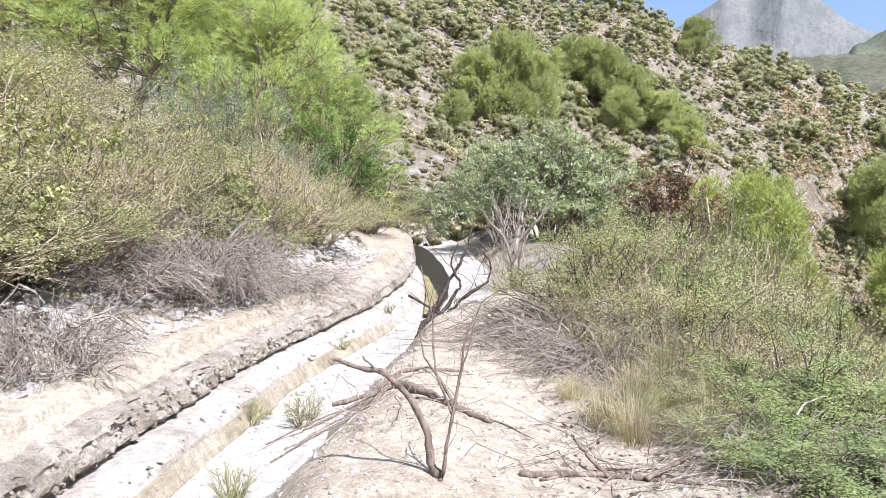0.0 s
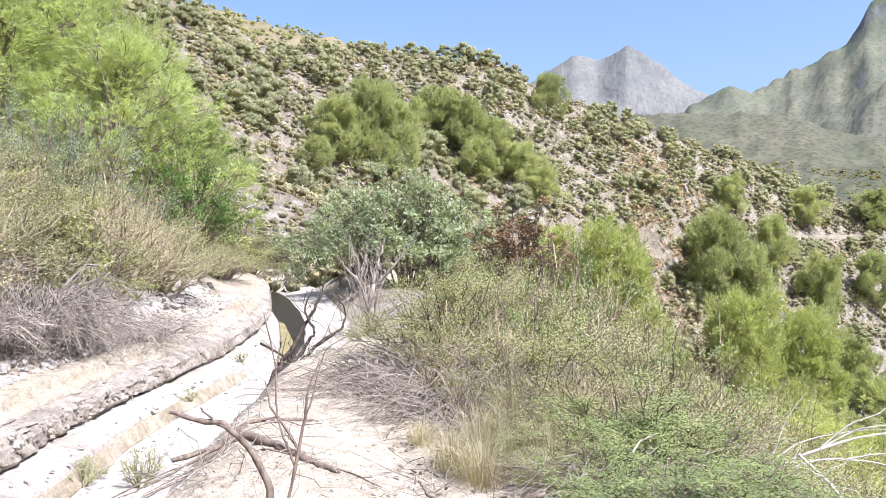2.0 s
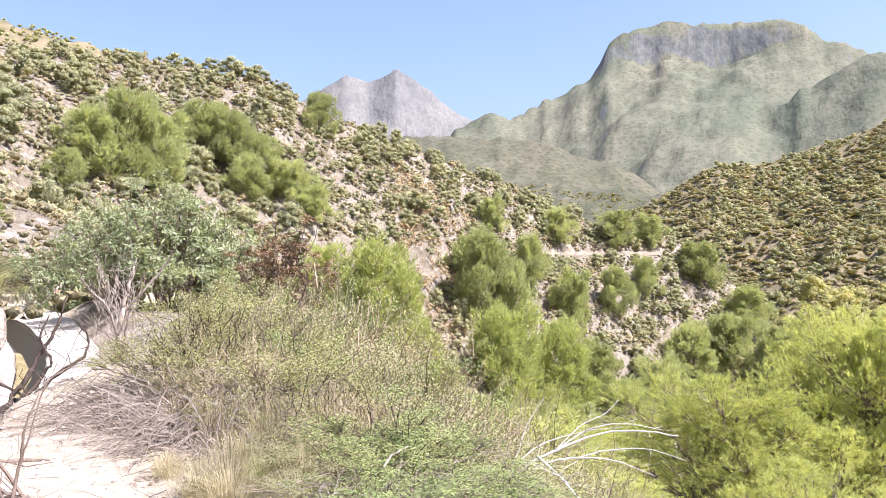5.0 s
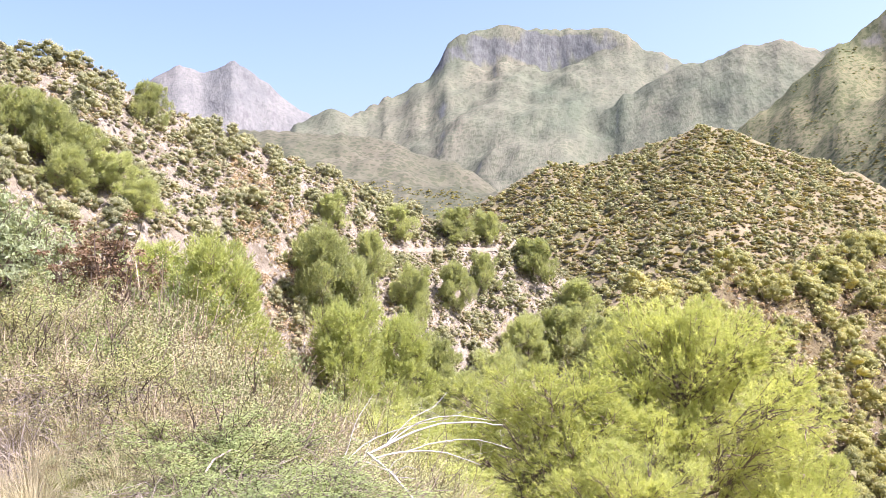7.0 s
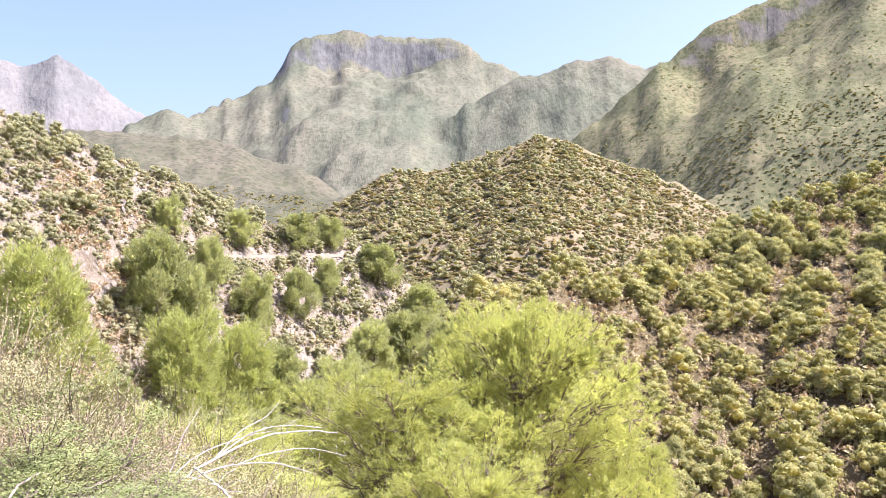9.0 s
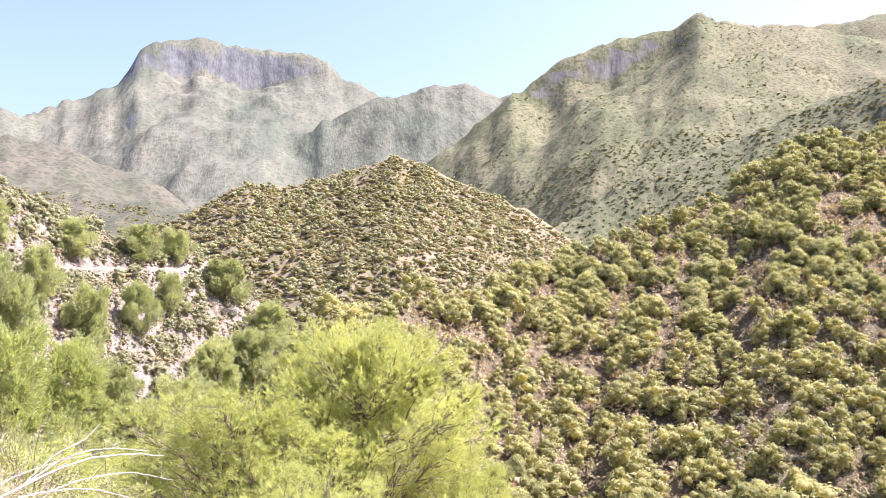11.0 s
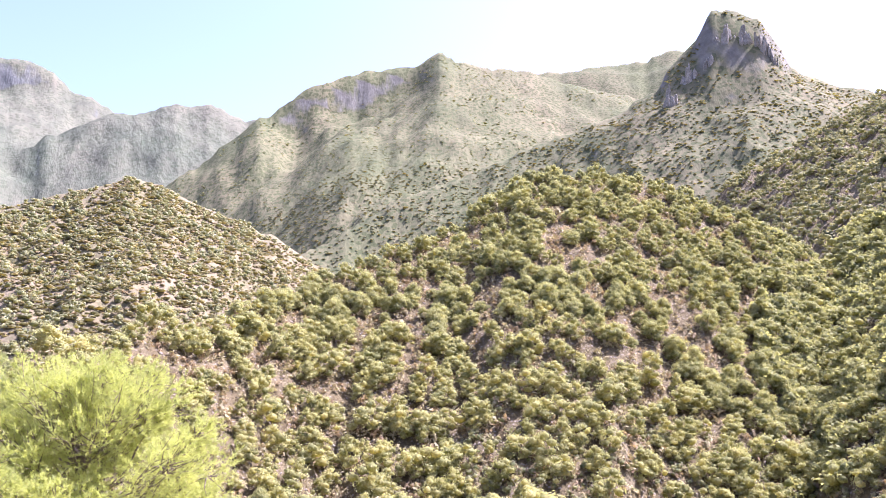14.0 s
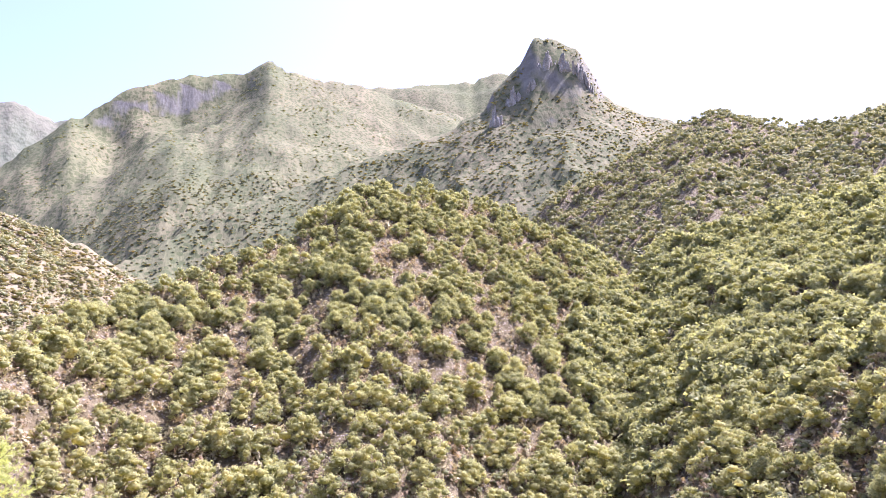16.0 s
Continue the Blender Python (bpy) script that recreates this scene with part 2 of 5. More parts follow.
M_SAGE = leaf("grey_green_shrub_leaf", (0.245, 0.25, 0.13), (0.37, 0.365, 0.205), 0.27, spot=(0.38, 0.24, 0.13), tint=0.3, clump=2.6)
M_OLIVE = leaf("olive_shrub_leaf", (0.235, 0.25, 0.105), (0.35, 0.36, 0.165), 0.27, spot=(0.42, 0.33, 0.17), tint=0.3, clump=2.6)
M_BLUE = leaf("blue_green_juniper_leaf", (0.14, 0.18, 0.11), (0.30, 0.35, 0.24), 0.35)
M_OLEANDER = leaf("dark_green_long_leaf", (0.16, 0.20, 0.10), (0.36, 0.41, 0.25), 0.4, 0.4)
M_HOLM = leaf("deep_green_oak_leaf", (0.05, 0.10, 0.02), (0.14, 0.22, 0.05), 0.3, 0.45)
M_PINE_FARTHEST = leaf("dusky_pine_crown", (0.235, 0.225, 0.13), (0.335, 0.32, 0.19), 0.4, tint=0.4)
M_DUSK = leaf("dark_far_pine_crown", (0.23, 0.235, 0.135), (0.40, 0.395, 0.235), 0.38, tint=0.4)
M_CLIFF = soil("grey_cliff_rock", [(0.3, (0.26, 0.25, 0.215)), (0.5, (0.34, 0.322, 0.275)), (0.75, (0.41, 0.385, 0.33))], 0.05, 0.25, 2.0)
M_HEART = crown_mass("olive_crown_mass", (0.33, 0.335, 0.16), (0.47, 0.465, 0.24), 2.8, 0.2, 0.55)
M_HEART_DUSKY = crown_mass("dusky_pine_mass", (0.335, 0.31, 0.18), (0.475, 0.44, 0.265), 0.9, 0.4, 0.68)
M_HEART_DUSK = crown_mass("dark_far_pine_mass", (0.28, 0.295, 0.17), (0.44, 0.455, 0.275), 0.8, 0.4, 0.55)
M_HEART_MOUNT = crown_mass("mountain_scrub_mass", (0.34, 0.335, 0.20), (0.45, 0.44, 0.27), 0.7, 0.3, 0.72)
M_HEART_SCRUB = crown_mass("grey_green_scrub_mass", (0.26, 0.252, 0.17), (0.43, 0.415, 0.30), 5.0, 0.12, 0.45)
M_HEART_DRY = crown_mass("brownish_scrub_mass", (0.25, 0.215, 0.135), (0.43, 0.38, 0.25), 5.0, 0.12, 0.45)
M_HEART_HILL = crown_mass("grey_olive_bush_mass", (0.265, 0.275, 0.165), (0.425, 0.43, 0.27), 3.5, 0.2, 0.45)
M_HILL = leaf("grey_olive_bush_leaf", (0.275, 0.285, 0.17), (0.44, 0.445, 0.285), 0.42, tint=0.35)
M_FRESH = leaf("fresh_green_leaf", (0.155, 0.195, 0.075), (0.29, 0.34, 0.145), 0.3, clump=2.6)
M_SCRUBLEAF = leaf("brownish_scrub_leaf", (0.26, 0.23, 0.135), (0.44, 0.39, 0.24), 0.27, spot=(0.34, 0.20, 0.12), tint=0.3, clump=2.6)
M_RED = leaf("dry_russet_leaf", (0.12, 0.083, 0.055), (0.27, 0.185, 0.12), 0.25)
M_STRAW = leaf("dry_straw_grass", (0.34, 0.295, 0.18), (0.58, 0.52, 0.36), 0.3, tint=0.3)
M_BLOSSOM = leaf("pale_blossom", (0.55, 0.5, 0.48), (0.8, 0.76, 0.74), 0.3)
M_GREENGRASS = leaf("green_grass_blade", (0.20, 0.22, 0.08), (0.40, 0.40, 0.19), 0.35)
M_CONCRETE = soil("weathered_channel_concrete", [(0.3, (0.25, 0.22, 0.18)), (0.5, (0.35, 0.315, 0.27)), (0.72, (0.43, 0.395, 0.35))], 1.2, 14.0, 0.012, (30.0, 0.16, (0.35, 0.31, 0.27)))
M_MASONRY = soil("grey_rubble_masonry", [(0.3, (0.22, 0.19, 0.15)), (0.5, (0.345, 0.30, 0.245)), (0.72, (0.45, 0.405, 0.345))], 2.6, 9.0, 0.07, (14.0, 0.22, (0.20, 0.18, 0.165)))
M_LINING = soil("yellow_stained_lining", [(0.3, (0.23, 0.19, 0.13)), (0.5, (0.31, 0.27, 0.20)), (0.72, (0.37, 0.335, 0.275))], 1.6, 9.0, 0.015)
M_SILT = soil("pale_channel_silt", [(0.3, (0.33, 0.30, 0.255)), (0.55, (0.395, 0.367, 0.325)), (0.75, (0.36, 0.322, 0.27))], 0.9, 8.0, 0.01)
# yellow of the sunlit wall mirrored in the water, put into a colour
M_YELLOW_REFLECTION = soil("painted_yellow_reflection", [(0.3, (0.16, 0.13, 0.06)), (0.5, (0.22, 0.185, 0.09)), (0.72, (0.27, 0.23, 0.13))], 1.6, 9.0, 0.01)
M_CRAG = soil("weathered_rock", [(0.3, (0.22, 0.195, 0.165)), (0.5, (0.34, 0.305, 0.265)), (0.75, (0.43, 0.395, 0.35))], 0.9, 5.0, 0.12)
M_STONE = soil("pale_limestone_rock", [(0.3, (0.29, 0.265, 0.235)), (0.5, (0.40, 0.37, 0.335)), (0.75, (0.47, 0.445, 0.415))], 1.6, 9.0, 0.03)
# dark brown base replaces the mirrored shaded bank; real gloss is kept low
M_WATER, _N, _L, _b = material("water_with_painted_reflection", 0.3, 0.08)
_b.inputs["Base Color"].default_value = (0.018, 0.012, 0.008, 1)
_n = noise_node(_N, _L, 4.0, 2)
bump(_N, _L, _b, _n.outputs["Fac"], 0.04, 0.01)

# ---------- the land ----------
RIM = np.array([(-3.6, -9.0), (-3.2, -4.0), (-2.85, 1.0), (-2.5, 4.4), (-2.3, 6.7), (-2.05, 8.8), (-1.68, 10.4), (-1.15, 12.4), (-0.78, 15.2), (-0.66, 18.0), (-0.78, 21.0), (-0.98, 25.0), (-1.25, 27.4), (-1.75, 29.6), (-2.4, 32.0), (-3.2, 34.5)])


def along_rim(s):
    """Points of the channel's left rim, by metres along it, with the way on and the way to its right."""
    seg = np.linalg.norm(np.diff(RIM, axis=0), axis=1)
    cum = np.concatenate([[0], np.cumsum(seg)])
    x, y = np.interp(s, cum, RIM[:, 0]), np.interp(s, cum, RIM[:, 1])
    x2, y2 = np.interp(s + 0.6, cum, RIM[:, 0]), np.interp(s + 0.6, cum, RIM[:, 1])
    x1, y1 = np.interp(s - 0.6, cum, RIM[:, 0]), np.interp(s - 0.6, cum, RIM[:, 1])
    l = np.hypot(x2 - x1, y2 - y1) + 1e-9
    tx, ty = (x2 - x1) / l, (y2 - y1) / l
    return x, y, tx, ty, ty, -tx




CONTOUR = np.vstack([RIM[:14], [(-1.4, 32.5), (1.5, 35.5), (7.5, 42.0), (8.0, 60.0), (12.0, 96.0), (40.0, 124.0), (75.0, 140.0), (100.0, 152.0), (130.0, 160.0)]])


def off_rim(x, y):
    """Signed distance from the rim and the contour that it follows: positive to the right, towards the valley."""
    x, y = np.asarray(x, float), np.asarray(y, float)
    best, sign = np.full(x.shape, 1e9), np.ones(x.shape)
    for (ax, ay), (bx, by) in zip(CONTOUR[:-1], CONTOUR[1:]):
        dx, dy = bx - ax, by - ay
        u = np.clip(((x - ax) * dx + (y - ay) * dy) / (dx * dx + dy * dy), 0, 1)
        px, py = x - ax - u * dx, y - ay - u * dy
        d = np.hypot(px, py)
        s = np.where(px * dy - py * dx >= 0, 1.0, -1.0)
        sign = np.where(d < best, s, sign)
        best = np.minimum(d, best)
    return best * sign


RIDGES = []


def ridge(rows, front, back, rough, mat, cliff=None, detail=0.2, wide=0.22):
    """A range of hills: rows of heading, rise in degrees and distance of its crest; slopes before and behind it."""
    a = np.array(rows)
    a = np.vstack([a[0] - [9, 14, 0], a, a[-1] + [9, -14, 0]])
    RIDGES.append((a[:, 0], a[:, 1], a[:, 2], front, back, rough, mat, cliff, detail, wide))


# slot numbers of the ground's materials: 0 sand, 1 slope, 2 forest, 3 scrub, 4 far, 5 peak, 6 high
ridge([(-80, 26, 60), (-45, 23, 75), (-25, 19.5, 95), (-12, 16.5, 112), (-7.7, 14.5, 122), (-2, 12.2, 132), (2.8, 12.3, 140), (7.4, 12.1, 150), (12.5, 11.7, 155), (14.5, 11.1, 156), (16.1, 9.8, 160), (18.5, 8.8, 163), (21.7, 7.8, 168), (24.9, 6.4, 172), (28.8, 4.8, 178), (31.5, 3.6, 184), (33.4, 2.6, 190), (36.4, 1.5, 200), (39.6, 1.0, 208), (42, 0.4, 214), (43.6, -0.5, 218), (47, -4, 215), (54, -12, 200)],
      0.62, 0.7, 0.10, 1)                                                    # the stony hill beyond the channel
ridge([(-40, 21, 330), (-12, 15.2, 330), (-6.7, 14.4, 320), (-2.6, 13.8, 315), (-0.1, 13.1, 310), (2.8, 12.7, 305), (5.8, 12.0, 300), (14, 8, 300)], 0.5, 0.5, 0.06, 3)
ridge([(50, -4, 150), (53.9, -2.8, 170), (60.7, -1.7, 200), (64.4, -0.5, 222), (67.4, 0.7, 240), (71.2, 2.3, 258), (75.2, 3.8, 275), (77.6, 4.8, 286), (80, 6.9, 297), (82, 8.3, 306), (83.6, 8.7, 312), (86, 8.5, 318), (90, 8.2, 330), (91.9, 7.3, 332), (95, 6.0, 330), (97.6, 5.2, 328), (100.4, 3.3, 320), (102.8, 1.4, 310), (104.4, -0.4, 300), (106.9, -2.8, 285), (112, -9, 260)],
      0.52, 0.42, 0.08, 2)                                                   # the pine hill across the valley
ridge([(104, -7, 215), (106.3, -3.2, 225), (109.5, -0.1, 240), (112.7, 2.5, 255), (115.3, 4.6, 265), (117.6, 6.3, 275), (125, 11, 300), (140, 15, 320), (200, 18, 330), (260, 22, 200), (280, 26, 60)], 0.5, 0.5, 0.06, 2)
ridge([(33, -1, 560), (36.9, 1.6, 590), (40.8, 3.5, 610), (44.8, 5.4, 630), (48, 5.6, 640), (50.9, 6.6, 645), (52.9, 7.3, 650), (55, 7.8, 650), (57.2, 7.2, 655), (59.2, 6.2, 660), (62.6, 5.0, 670), (66.3, 3.2, 670), (69.8, 1.0, 660), (76, -4, 640)], 0.42, 0.35, 0.10, 3)
ridge([(96, 8.2, 620), (99.2, 10.1, 620), (102.3, 11.6, 610), (105, 12.8, 600), (107.3, 13.6, 600), (110.1, 13.0, 590), (112.2, 12.6, 580), (114.6, 12.4, 570), (117.8, 13.4, 560), (124, 15, 540), (150, 17, 500), (200, 18, 500)], 0.40, 0.5, 0.08, 2)
ridge([(60, -1, 800), (66.5, 3.1, 880), (72.7, 6.8, 950), (78.3, 9.0, 1000), (83.2, 11.0, 1040), (88, 12.7, 1070), (91.6, 14.4, 1090), (92.1, 15.6, 1090), (93.1, 16.7, 1090), (94.1, 17.5, 1095), (94.6, 18.6, 1095), (95.1, 19.3, 1095), (96.6, 19.2, 1100), (98.0, 18.7, 1100), (98.9, 17.4, 1100), (99.9, 15.6, 1100), (100.8, 15.0, 1110), (103, 13.9, 1120), (105.7, 13.1, 1120), (112, 11.5, 1100)],
      0.72, 0.6, 0.06, 4, None, 0.2, 0.07)                                  # the rock tower
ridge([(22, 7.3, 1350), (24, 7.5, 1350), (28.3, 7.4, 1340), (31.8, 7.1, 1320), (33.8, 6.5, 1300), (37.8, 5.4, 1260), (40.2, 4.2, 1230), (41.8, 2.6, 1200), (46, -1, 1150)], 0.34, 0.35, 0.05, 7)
ridge([(54, 4.5, 1450), (58.6, 8.2, 1500), (62.8, 11.8, 1560), (65, 13.0, 1580), (66.2, 14.0, 1590), (67.9, 14.9, 1600), (70.1, 15.6, 1620), (74.1, 16.0, 1650), (76.1, 16.9, 1660), (79, 16.1, 1680), (81.9, 15.7, 1700), (83.5, 15.4, 1700), (88, 14.2, 1700), (96, 12, 1700)],
      0.58, 0.4, 0.034, 4, (63.0, 77, 62))
ridge([(76, 14.8, 2250), (79.9, 15.4, 2250), (84, 15.6, 2250), (87.6, 16.0, 2250), (90.4, 15.9, 2250), (92.4, 16.6, 2250), (95.8, 15.4, 2250), (104, 13, 2250), (110, 11, 2250)], 0.6, 0.4, 0.06, 4)
ridge([(46, 7, 2300), (51.3, 10.5, 2400), (53.7, 11.6, 2420), (56.1, 12.1, 2440), (57.7, 12.7, 2450), (60.8, 12.4, 2450), (62.3, 11.8, 2450), (64.2, 12.0, 2450), (68.2, 10.6, 2450), (72, 8, 2400)], 0.62, 0.45, 0.028, 5)
ridge([(24, 5, 2700), (26.5, 7.9, 2750), (28, 8.7, 2780), (29.4, 9.2, 2780), (30.9, 8.7, 2800), (31.6, 9.0, 2850), (33.4, 9.8, 2900), (36.3, 11.3, 2980), (37.5, 13.3, 3000), (38.5, 14.2, 3020), (41.9, 14.8, 3050), (44.3, 14.4, 3060), (49.3, 14.1, 3060), (51.6, 12.7, 3020), (53.9, 11.6, 2980), (57.1, 9.6, 2900), (62, 6, 2800)],
      0.56, 0.45, 0.028, 5, (36.2, 52, 130))                                  # the flat-topped mountain
ridge([(10, 6, 4200), (14.5, 8.9, 4200), (16.4, 10.2, 4200), (19.1, 11.6, 4200), (20.7, 11.1, 4200), (22.7, 12.0, 4200), (24.9, 10.7, 4200), (27.8, 8.9, 4200), (30.4, 7.3, 4200), (35, 5, 4200)], 0.7, 0.5, 0.09, 6)

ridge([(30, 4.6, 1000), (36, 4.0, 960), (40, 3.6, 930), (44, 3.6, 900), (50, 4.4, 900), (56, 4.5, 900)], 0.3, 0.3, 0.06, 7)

DOWN_AZ, EDGE = radians(68), 3.6


def near_land(x, y):
    """The bench with the channel, the bank above it and the fall into the valley."""
    s = off_rim(x, y)
    up = np.where(s < -0.3, 0.0, -0.85 * smooth(s, -0.3, -0.15)) + np.where(s < -0.85, 0.10 + 0.43 * (-s - 0.85), 0.10 + 0 * s)
    up = up + smooth(-s, 0.7, 5) * 0.25 * fbm(x, y, 2.6, 4, 3)
    cut = -0.85 * (1 - smooth(s + 0.25 * fbm(x, y, 0.9, 3, 61) - 0.35 * smooth(y, 9.5, 11.5), 0.9, 1.9 + 0.9 * smooth(y, 11.0, 15.0))) * (1 - smooth(y, 30.0, 33.0))
    bench = np.minimum(x * math.sin(DOWN_AZ) + y * math.cos(DOWN_AZ) - EDGE, s - 3.2 + 1.6 * np.maximum(0, y - 28))
    u = bench - 0.5 * fbm(x, y, 3.0, 3, 5)
    fall = np.where(u > 0, -0.56 * u * smooth(u, 0, 2.5) - 0.02, 0)
    flat = fall + cut + (0.07 * fbm(x, y, 1.3, 4, 9) + 0.10 * np.exp(-((s - 2.1) / 0.7) ** 2) * (1 + fbm(x, y, 0.8, 3, 62))) * smooth(s, 1.2, 1.9)
    return np.where(s < 0, up, flat)


def land(x, y, which=False):
    """The height of the ground, and which hill it belongs to."""
    x, y = np.asarray(x, float), np.asarray(y, float)
    r = np.hypot(x, y) + 1e-6
    az = np.degrees(np.arctan2(x, y))
    az = np.where(az < -80, az + 360, az)
    z = np.where(r < 150, near_land(x, y), -200.0)
    z = np.maximum(z, -75.0)
    mat = np.where((r < 16) | (np.abs(off_rim(x, y)) < 2.2), 0, 1)
    for ra, re, rr, front, back, rough, slot, cliff, detail, wide in RIDGES:
        R = np.interp(az, ra, rr)
        el = np.interp(az, ra, re, left=-40, right=-40)
        broad = sum(np.interp(az + k, ra, re, left=re[0] - 12, right=re[-1] - 12) for k in (-7, -5, -3, -1, 1, 3, 5, 7)) / 8
        d = R - r
        keep = np.exp(-(d / (wide * R)) ** 2)
        el = np.maximum(broad, -40) * (1 - keep) + (el + 0.3 * fbm(az * 1.6, 3.7 * rr[0] + r * 0.02 / 50, 1.0, 4, slot + 20)) * keep
        H = EYE_Z + R * np.tan(np.radians(el + (0.3 if rr[0] > 1000 else 0.0)))
        span = np.clip(d, 0, 0.2 * R)
        zz = H - np.where(d > 0, front * d, -back * d)
        bend = 0.05 * rr[0] * fbm(x, y, 0.16 * rr[0], 3, slot + 33) + 0.3 * d
        spur = fbm(np.radians(az) * rr[0] + 0.25 * x + bend, d * 0.3 + 0.1 * y, 0.11 * rr[0], 5, slot + 3, ridged=True)
        zz = zz + rough * span * spur * smooth(d, 0, 0.06 * R) + detail * 0.03 * R * fbm(x, y, 0.05 * R, 3 if rr[0] < 500 else 2, slot + 8)
        if rr[0] > 500:
            gully = fbm(np.radians(az) * rr[0] - 0.12 * x + 1.2 * bend, d * 0.4 + 0.1 * y, 0.03 * rr[0], 2, slot + 51, ridged=True)
            zz = zz + 0.003 * R * (gully + 0.8 * fbm(x, y, 0.04 * rr[0], 1, slot + 57, ridged=True)) * smooth(d, 0.005 * R, 0.05 * R)
        if cliff:
            w = smooth(az, cliff[0], cliff[0] + 3) * (1 - smooth(az, cliff[1] - 6, cliff[1]))
            h = cliff[2] * (1 + 0.6 * fbm(x, y, 0.05 * R, 3, 41))
            zz = zz - w * h * smooth(d, 0.003 * R, 0.02 * R) + w * h * smooth(d, 0.03 * R, 0.3 * R)
        top = zz > z
        z = np.where(top, zz, z)
        mat = np.where(top & (r > 14), slot, mat)
    return (z, mat) if which else z


def ground_z(x, y):
    return float(land(np.array([x]), np.array([y]))[0])


def spot(az, d):
    """The place at that heading and distance from where the camera turns."""
    a = radians(az)
    return d * math.sin(a), d * math.cos(a)


def build_ground():
    azs = np.concatenate([np.arange(-38, 124, 0.33), np.arange(124, 322, 2.0)])
    rs = np.concatenate([[0.002, 0.35], np.geomspace(0.8, 60, 180), np.geomspace(60.5, 4750, 440)])
    A, Rr = np.meshgrid(np.radians(azs), rs)
    x, y = Rr * np.sin(A), Rr * np.cos(A)
    z, mat = land(x, y, True)
    n, k = len(rs), len(azs)
    V = np.stack([x, y, z], -1).reshape(-1, 3)
    i = np.arange(n * k).reshape(n, k)
    j = np.roll(i, -1, axis=1)
    F = np.stack([i[:-1], i[1:], j[1:], j[:-1]], -1).reshape(-1, 4)
    F = F[:, ::-1]
    slot = mat[:-1].reshape(-1)
    me = mesh_of("ground", V, F, [M_SAND, M_SLOPE, M_FOREST, M_SCRUB, M_FAR, M_PEAK, M_HIGH, M_VALLEY], slot, True)
    return tagged(new("ground", me), "dry stony hills and mountains round a sandy bench", "ground", kind="structure")


build_ground()

# ---------- growing things ----------
def tube_arrays(paths, sides=4):
    """Tapered tubes along paths of (points, radii), as one set of arrays."""
    VV, FF, base = [], [], 0
    for pts, rad in paths:
        pts, rad = np.asarray(pts, float), np.asarray(rad, float)
        n = len(pts)
        tan = np.gradient(pts, axis=0)
        tan /= np.linalg.norm(tan, axis=1, keepdims=True) + 1e-9
        ref = np.where(np.abs(tan[:, 2:3]) > 0.9, np.array([[1.0, 0, 0]]), np.array([[0, 0, 1.0]]))
        u = np.cross(tan, ref)
        u /= np.linalg.norm(u, axis=1, keepdims=True) + 1e-9
        v = np.cross(tan, u)
        a = np.arange(sides) * 2 * np.pi / sides
        ring = pts[:, None] + rad[:, None, None] * (np.cos(a)[None, :, None] * u[:, None] + np.sin(a)[None, :, None] * v[:, None])
        VV.append(ring.reshape(-1, 3))
        i = (np.arange(n - 1)[:, None] * sides + np.arange(sides)[None]).ravel()
        j = (np.arange(n - 1)[:, None] * sides + (np.arange(sides)[None] + 1) % sides).ravel()
        FF.append(np.concatenate([np.stack([i, j, j + sides], 1), np.stack([i, j + sides, i + sides], 1)]) + base)
        base += n * sides
    return np.concatenate(VV), np.concatenate(FF)


def bent(R, a, b, n=5, wander=0.1, sag=0.0):
    """Points from a to b, bent by chance."""
    a, b = np.asarray(a, float), np.asarray(b, float)
    t = np.linspace(0, 1, n)[:, None]
    l = np.linalg.norm(b - a)
    p = a + (b - a) * t + R.normal(0, wander * l, (n, 3)) * (t * (1 - t) * 2.5)
    p[:, 2] += sag * l * (t * (1 - t) * 4)[:, 0]
    return p


def cards(R, centre, normal, length, width, jitter=0.5):
    """Leaves: pointed blades of two triangles, lying about across the normal."""
    n = len(centre)
    nm = normal + R.normal(0, jitter, (n, 3))
    nm /= np.linalg.norm(nm, axis=1, keepdims=True) + 1e-9
    d = np.cross(nm, R.normal(0, 1, (n, 3)))
    d /= np.linalg.norm(d, axis=1, keepdims=True) + 1e-9
    w = np.cross(nm, d)
    L = (length * R.uniform(0.6, 1.25, n))[:, None]
    W = (width * R.uniform(0.7, 1.2, n))[:, None]
    V = np.stack([centre - d * L * 0.5, centre + w * W * 0.5, centre + d * L * 0.5, centre - w * W * 0.5], 1).reshape(-1, 3)
    i = np.arange(n)[:, None] * 4
    F = np.concatenate([i + np.array([[0, 1, 2]]), i + np.array([[0, 2, 3]])], 1).reshape(-1, 3)
    return V, F


def needles(R, tip, way, count, length, width, fan=0.45):
    """Tufts of needles that fan out from each tip."""
    n = len(tip)
    c, d = np.repeat(tip, count, 0), np.repeat(way, count, 0) + R.normal(0, fan, (n * count, 3))
    d /= np.linalg.norm(d, axis=1, keepdims=True) + 1e-9
    w = np.cross(d, R.normal(0, 1, (n * count, 3)))
    w /= np.linalg.norm(w, axis=1, keepdims=True) + 1e-9
    L = (length * R.uniform(0.6, 1.3, n * count))[:, None]
    V = np.stack([c - w * width * 0.5, c + w * width * 0.5, c + d * L], 1).reshape(-1, 3)
    return V, np.arange(len(V)).reshape(-1, 3)


def part(name, arrays, mat, parent, label="", smooth_it=False):
    ob = new(name, mesh_of(name, arrays[0], arrays[1], [mat], None, smooth_it))
    ob.parent = parent
    return tagged(ob, label) if label else ob


def ball(R, n):
    d = R.normal(0, 1, (n, 3))
    return d / (np.linalg.norm(d, axis=1, keepdims=True) + 1e-9)


